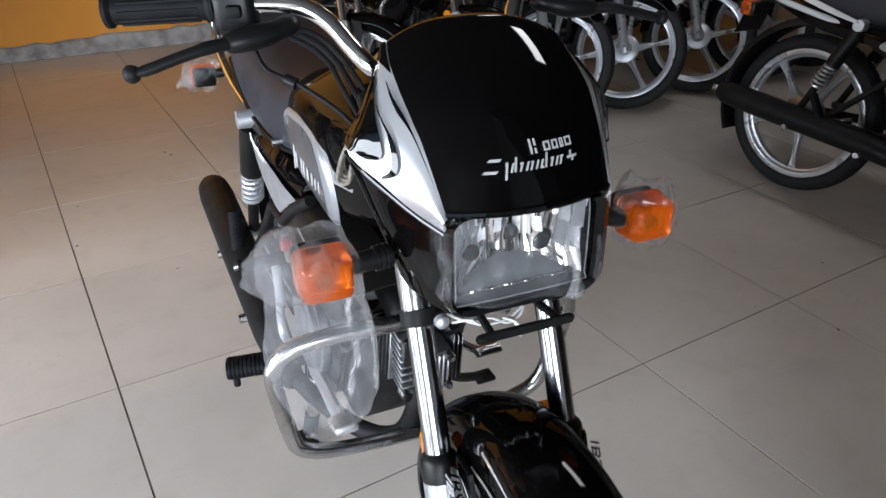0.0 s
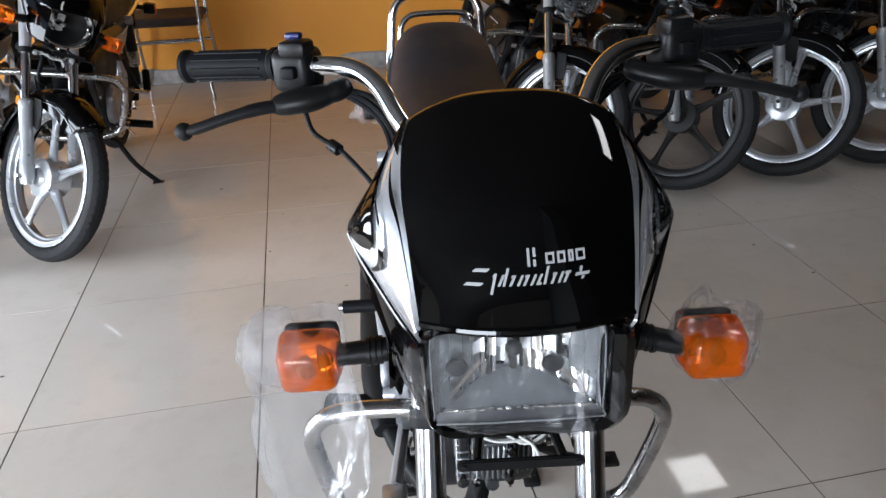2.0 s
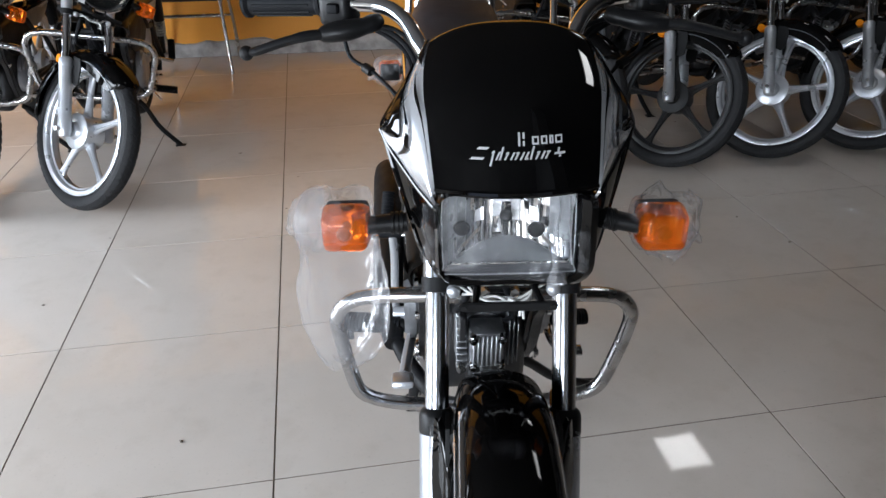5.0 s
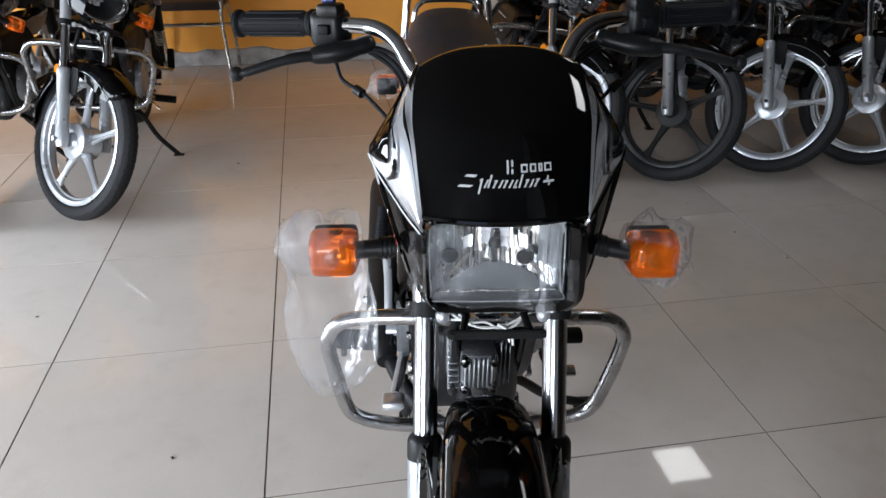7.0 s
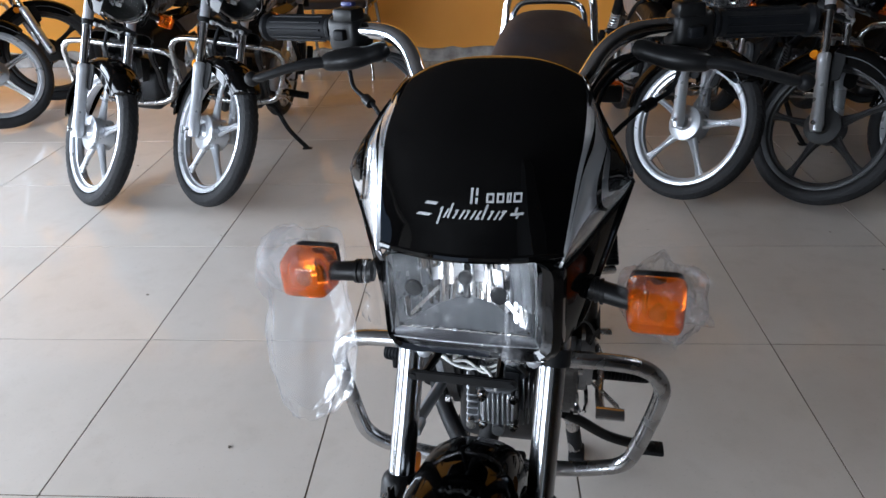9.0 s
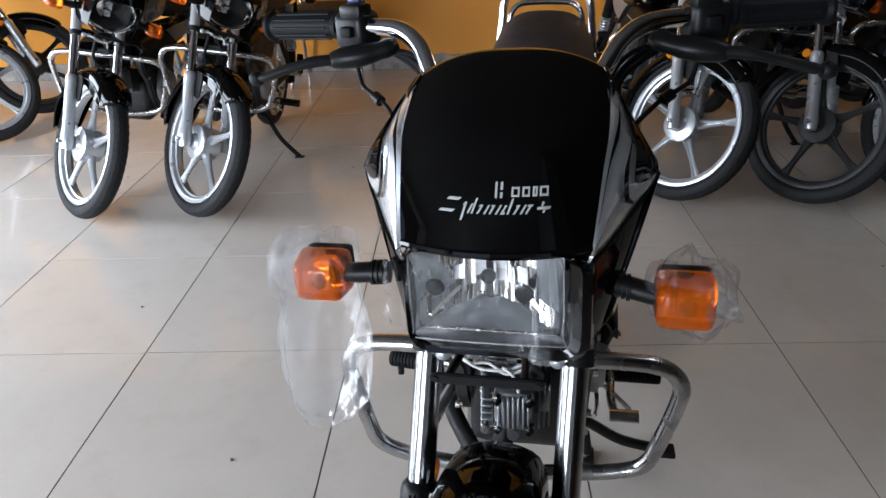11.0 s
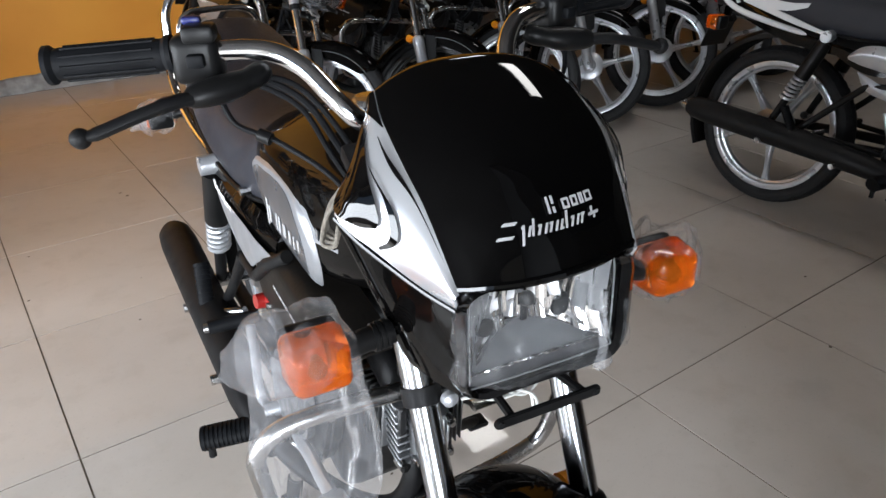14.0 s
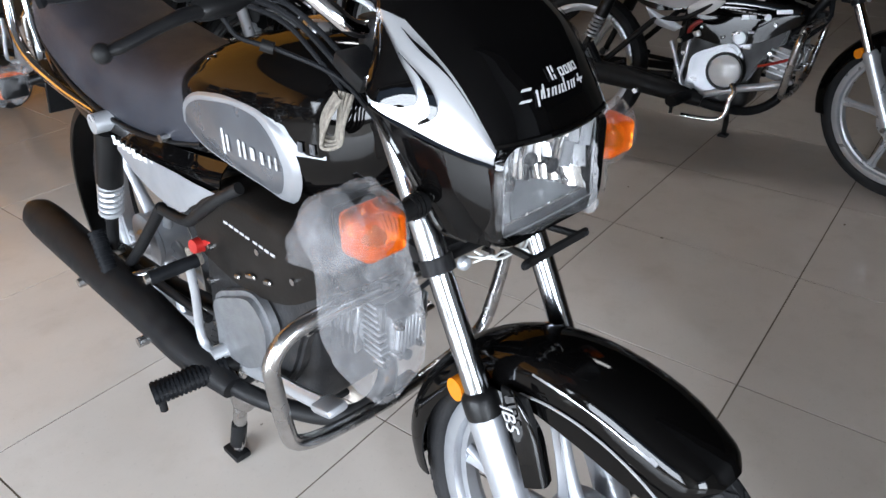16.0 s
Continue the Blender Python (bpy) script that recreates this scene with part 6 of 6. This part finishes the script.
# silver side cover in two pieces, with a grey fillet below
for name, rows in (("side_cover", ((-0.780, 0.628, 0.612), (-0.745, 0.657, 0.602), (-0.690, 0.668, 0.594), (-0.610, 0.662, 0.586), (-0.545, 0.657, 0.622), (-0.520, 0.655, 0.643))),
                   ("front_cover", ((-0.578, 0.601, 0.573), (-0.550, 0.618, 0.570), (-0.520, 0.640, 0.576), (-0.495, 0.650, 0.586), (-0.470, 0.640, 0.606), (-0.452, 0.631, 0.626)))):
    net = [[V(0.141, y, zt), V(0.149, y, zt * 0.7 + zb * 0.3), V(0.150, y, (zt + zb) / 2), V(0.142, y, zb)] for y, zt, zb in rows]
    part(name, patch(net, 0.003, 4, 4), SLIDER if name == "side_cover" else WHITEPAINT, white, "silver side cover" if name == "side_cover" else "white front piece of the side cover")
net = [[V(0.140, -0.742, 0.580), V(0.141, -0.74, 0.575), V(0.140, -0.735, 0.568)], [V(0.141, -0.669, 0.555), V(0.145, -0.68, 0.54), V(0.141, -0.700, 0.524)], [V(0.141, -0.588, 0.526), V(0.143, -0.60, 0.515), V(0.141, -0.617, 0.503)]]
part("side_fillet", patch(net, 0.003, 4, 4), ALLOY, white, "grey fillet below the side cover")
net = [[V(x0, y, zt), V(x1, y, zt * 0.65 + zb * 0.35), V(x1, y, (zt + zb) / 2), V(x2, y, zb)] for y, zt, zb, x0, x1, x2 in ((-0.612, 0.690, 0.680, 0.118, 0.122, 0.120), (-0.55, 0.730, 0.683, 0.130, 0.142, 0.136), (-0.479, 0.774, 0.687, 0.136, 0.148, 0.140), (-0.397, 0.800, 0.702, 0.136, 0.148, 0.142), (-0.301, 0.820, 0.732, 0.133, 0.144, 0.140), (-0.22, 0.832, 0.762, 0.120, 0.130, 0.126), (-0.17, 0.836, 0.786, 0.104, 0.112, 0.108))]
part("knee_shield", patch(net, 0.003, 4, 5), WHITEPAINT, white, "white tank shield")
cp = part("carburettor_cap", lathe([(0.004, 0.012), (0.022, 0.011), (0.027, 0.004), (0.028, -0.03), (0.020, -0.05)], 22, False), SLIDER, white, "silver round carburettor cap", m=pose(0.128, -0.380, 0.512))
part("cap_flange", rbox(0.03, 0.07, 0.022, 0.006, 2, pose(0.11, -0.372, 0.484)), SLIDER, cp)
part("fuel_hose", tube([(0.11, -0.50, 0.545), (0.132, -0.53, 0.55), (0.135, -0.56, 0.52), (0.12, -0.565, 0.49)], 0.009, 5, 10), REDPAINT, white, "red rubber hose")
part("hose_clip", rbox(0.03, 0.03, 0.022, 0.005, 2, pose(0.125, -0.535, 0.505, 20)), SLIDER, white)
hd = part("head_cover", rbox(0.05, 0.085, 0.12, 0.010, 2, pose(0.095, -0.218, 0.435, -12)), CAST, white, "cast cylinder head cover")
for k in range(5):
    part("fin", rbox(0.016, 0.098, 0.005, 0.0015, 1, pose(0.118, -0.220, 0.40 + 0.019 * k, -12)), SLIDER, hd)
part("spark_lead", tube([(0.118, -0.30, 0.42), (0.135, -0.25, 0.44), (0.125, -0.20, 0.46)], 0.005, 5, 8), REDPAINT, white, "red spark plug lead")
for y, z, l, h in ((-0.362, 0.586, 0.05, 0.016), (-0.25, 0.616, 0.052, 0.014)):
    part("shield_plate", rbox(0.003, l, h, 0.001, 1, pose(0.1395, y, z, 8)), SLIDER, white, "small silver plate")
part("shield_bolt", rod((0.132, -0.300, 0.592), (0.1425, -0.300, 0.592), 0.011, segs=16), SLIDER, white)
white.matrix_basis = pose(3.14, -0.06, 0, 0, 0, 181) @ Matrix.Rotation(radians(-3), 4, "Y") @ Matrix.Translation((0.012, 1.046, 0.004))


def chair(x, y, turn):
    c = tagged(new("chair"), "steel tube chair with dark seat by the orange wall", "chair", "visitor chairs")
    for s in (1, -1):
        part("side_frame", tube([(s * 0.24, 0.22, 0.0), (s * 0.22, 0.19, 0.42), (s * 0.22, 0.16, 0.45), (s * 0.22, -0.16, 0.45), (s * 0.22, -0.2, 0.48), (s * 0.22, -0.28, 0.86)], 0.0115, 5, 10), STEEL, c)
        part("back_leg", tube([(s * 0.22, -0.15, 0.45), (s * 0.235, -0.20, 0.25), (s * 0.24, -0.25, 0.0)], 0.0115, 5, 10), STEEL, c)
        part("arm", tube([(s * 0.22, -0.22, 0.62), (s * 0.24, -0.10, 0.65), (s * 0.24, 0.12, 0.65), (s * 0.235, 0.18, 0.62), (s * 0.225, 0.19, 0.44)], 0.0105, 5, 10), STEEL, c)
    part("crossbar", rod((-0.225, 0.195, 0.36), (0.225, 0.195, 0.36), 0.008), STEEL, c)
    part("crossbar", rod((-0.23, -0.19, 0.30), (0.23, -0.19, 0.30), 0.008), STEEL, c)
    part("seat", rbox(0.44, 0.40, 0.055, 0.02, 3, pose(0, 0.0, 0.475)), FABRIC, c)
    part("backrest", rbox(0.42, 0.04, 0.30, 0.018, 3, pose(0, -0.265, 0.72, 12)), FABRIC, c)
    c.matrix_basis = pose(x, y, 0, 0, 0, turn)
    return c


chair(0.02, 3.24, 178)
chair(-0.62, 3.22, 183)

# grit and small chips on the tiles
grit = bmesh.new()
rng = random.Random(11)
for k in range(34):
    b = bmesh.new()
    bmesh.ops.create_icosphere(b, subdivisions=1, radius=1.0)
    r = rng.uniform(0.002, 0.0055)
    for v in b.verts:
        v.co *= rng.uniform(0.6, 1.2)
    b.transform(pose(rng.uniform(-0.9, 3.0), rng.uniform(-1.3, 1.6), r * 0.3) @ Matrix.Diagonal((r * rng.uniform(0.8, 2), r, r * 0.4, 1)))
    merge(grit, b)
tagged(part("floor_grit", grit, GROUT), "scattered dark grit and chips on the floor tiles", "grit", kind="stuff")

# floor tiles, each a piece of its own
S6, GAP = 0.6, 0.0042
tile_bm = rbox(S6 - GAP, S6 - GAP, 0.012, 0, 1, pose(0, 0, -0.006))
tile_me = bpy.data.meshes.new("tile")
tile_bm.to_mesh(tile_me)
tile_bm.free()
tile_me.materials.append(TILE)
for i in range(-7, 14):
    for j in range(-8, 6):
        xa, xb, ya, yb = max(X0, i * S6), min(X1, (i + 1) * S6), max(Y0, j * S6), min(Y1 - 0.03, (j + 1) * S6)
        if xb - xa < 0.05 or yb - ya < 0.05:
            continue
        t = new("tile", tile_me)
        t.parent = floor
        t.matrix_parent_inverse = floor.matrix_basis.inverted()
        t.location = ((xa + xb) / 2, (ya + yb) / 2, 0)
        t.scale = ((xb - xa) / S6, (yb - ya) / S6, 1)
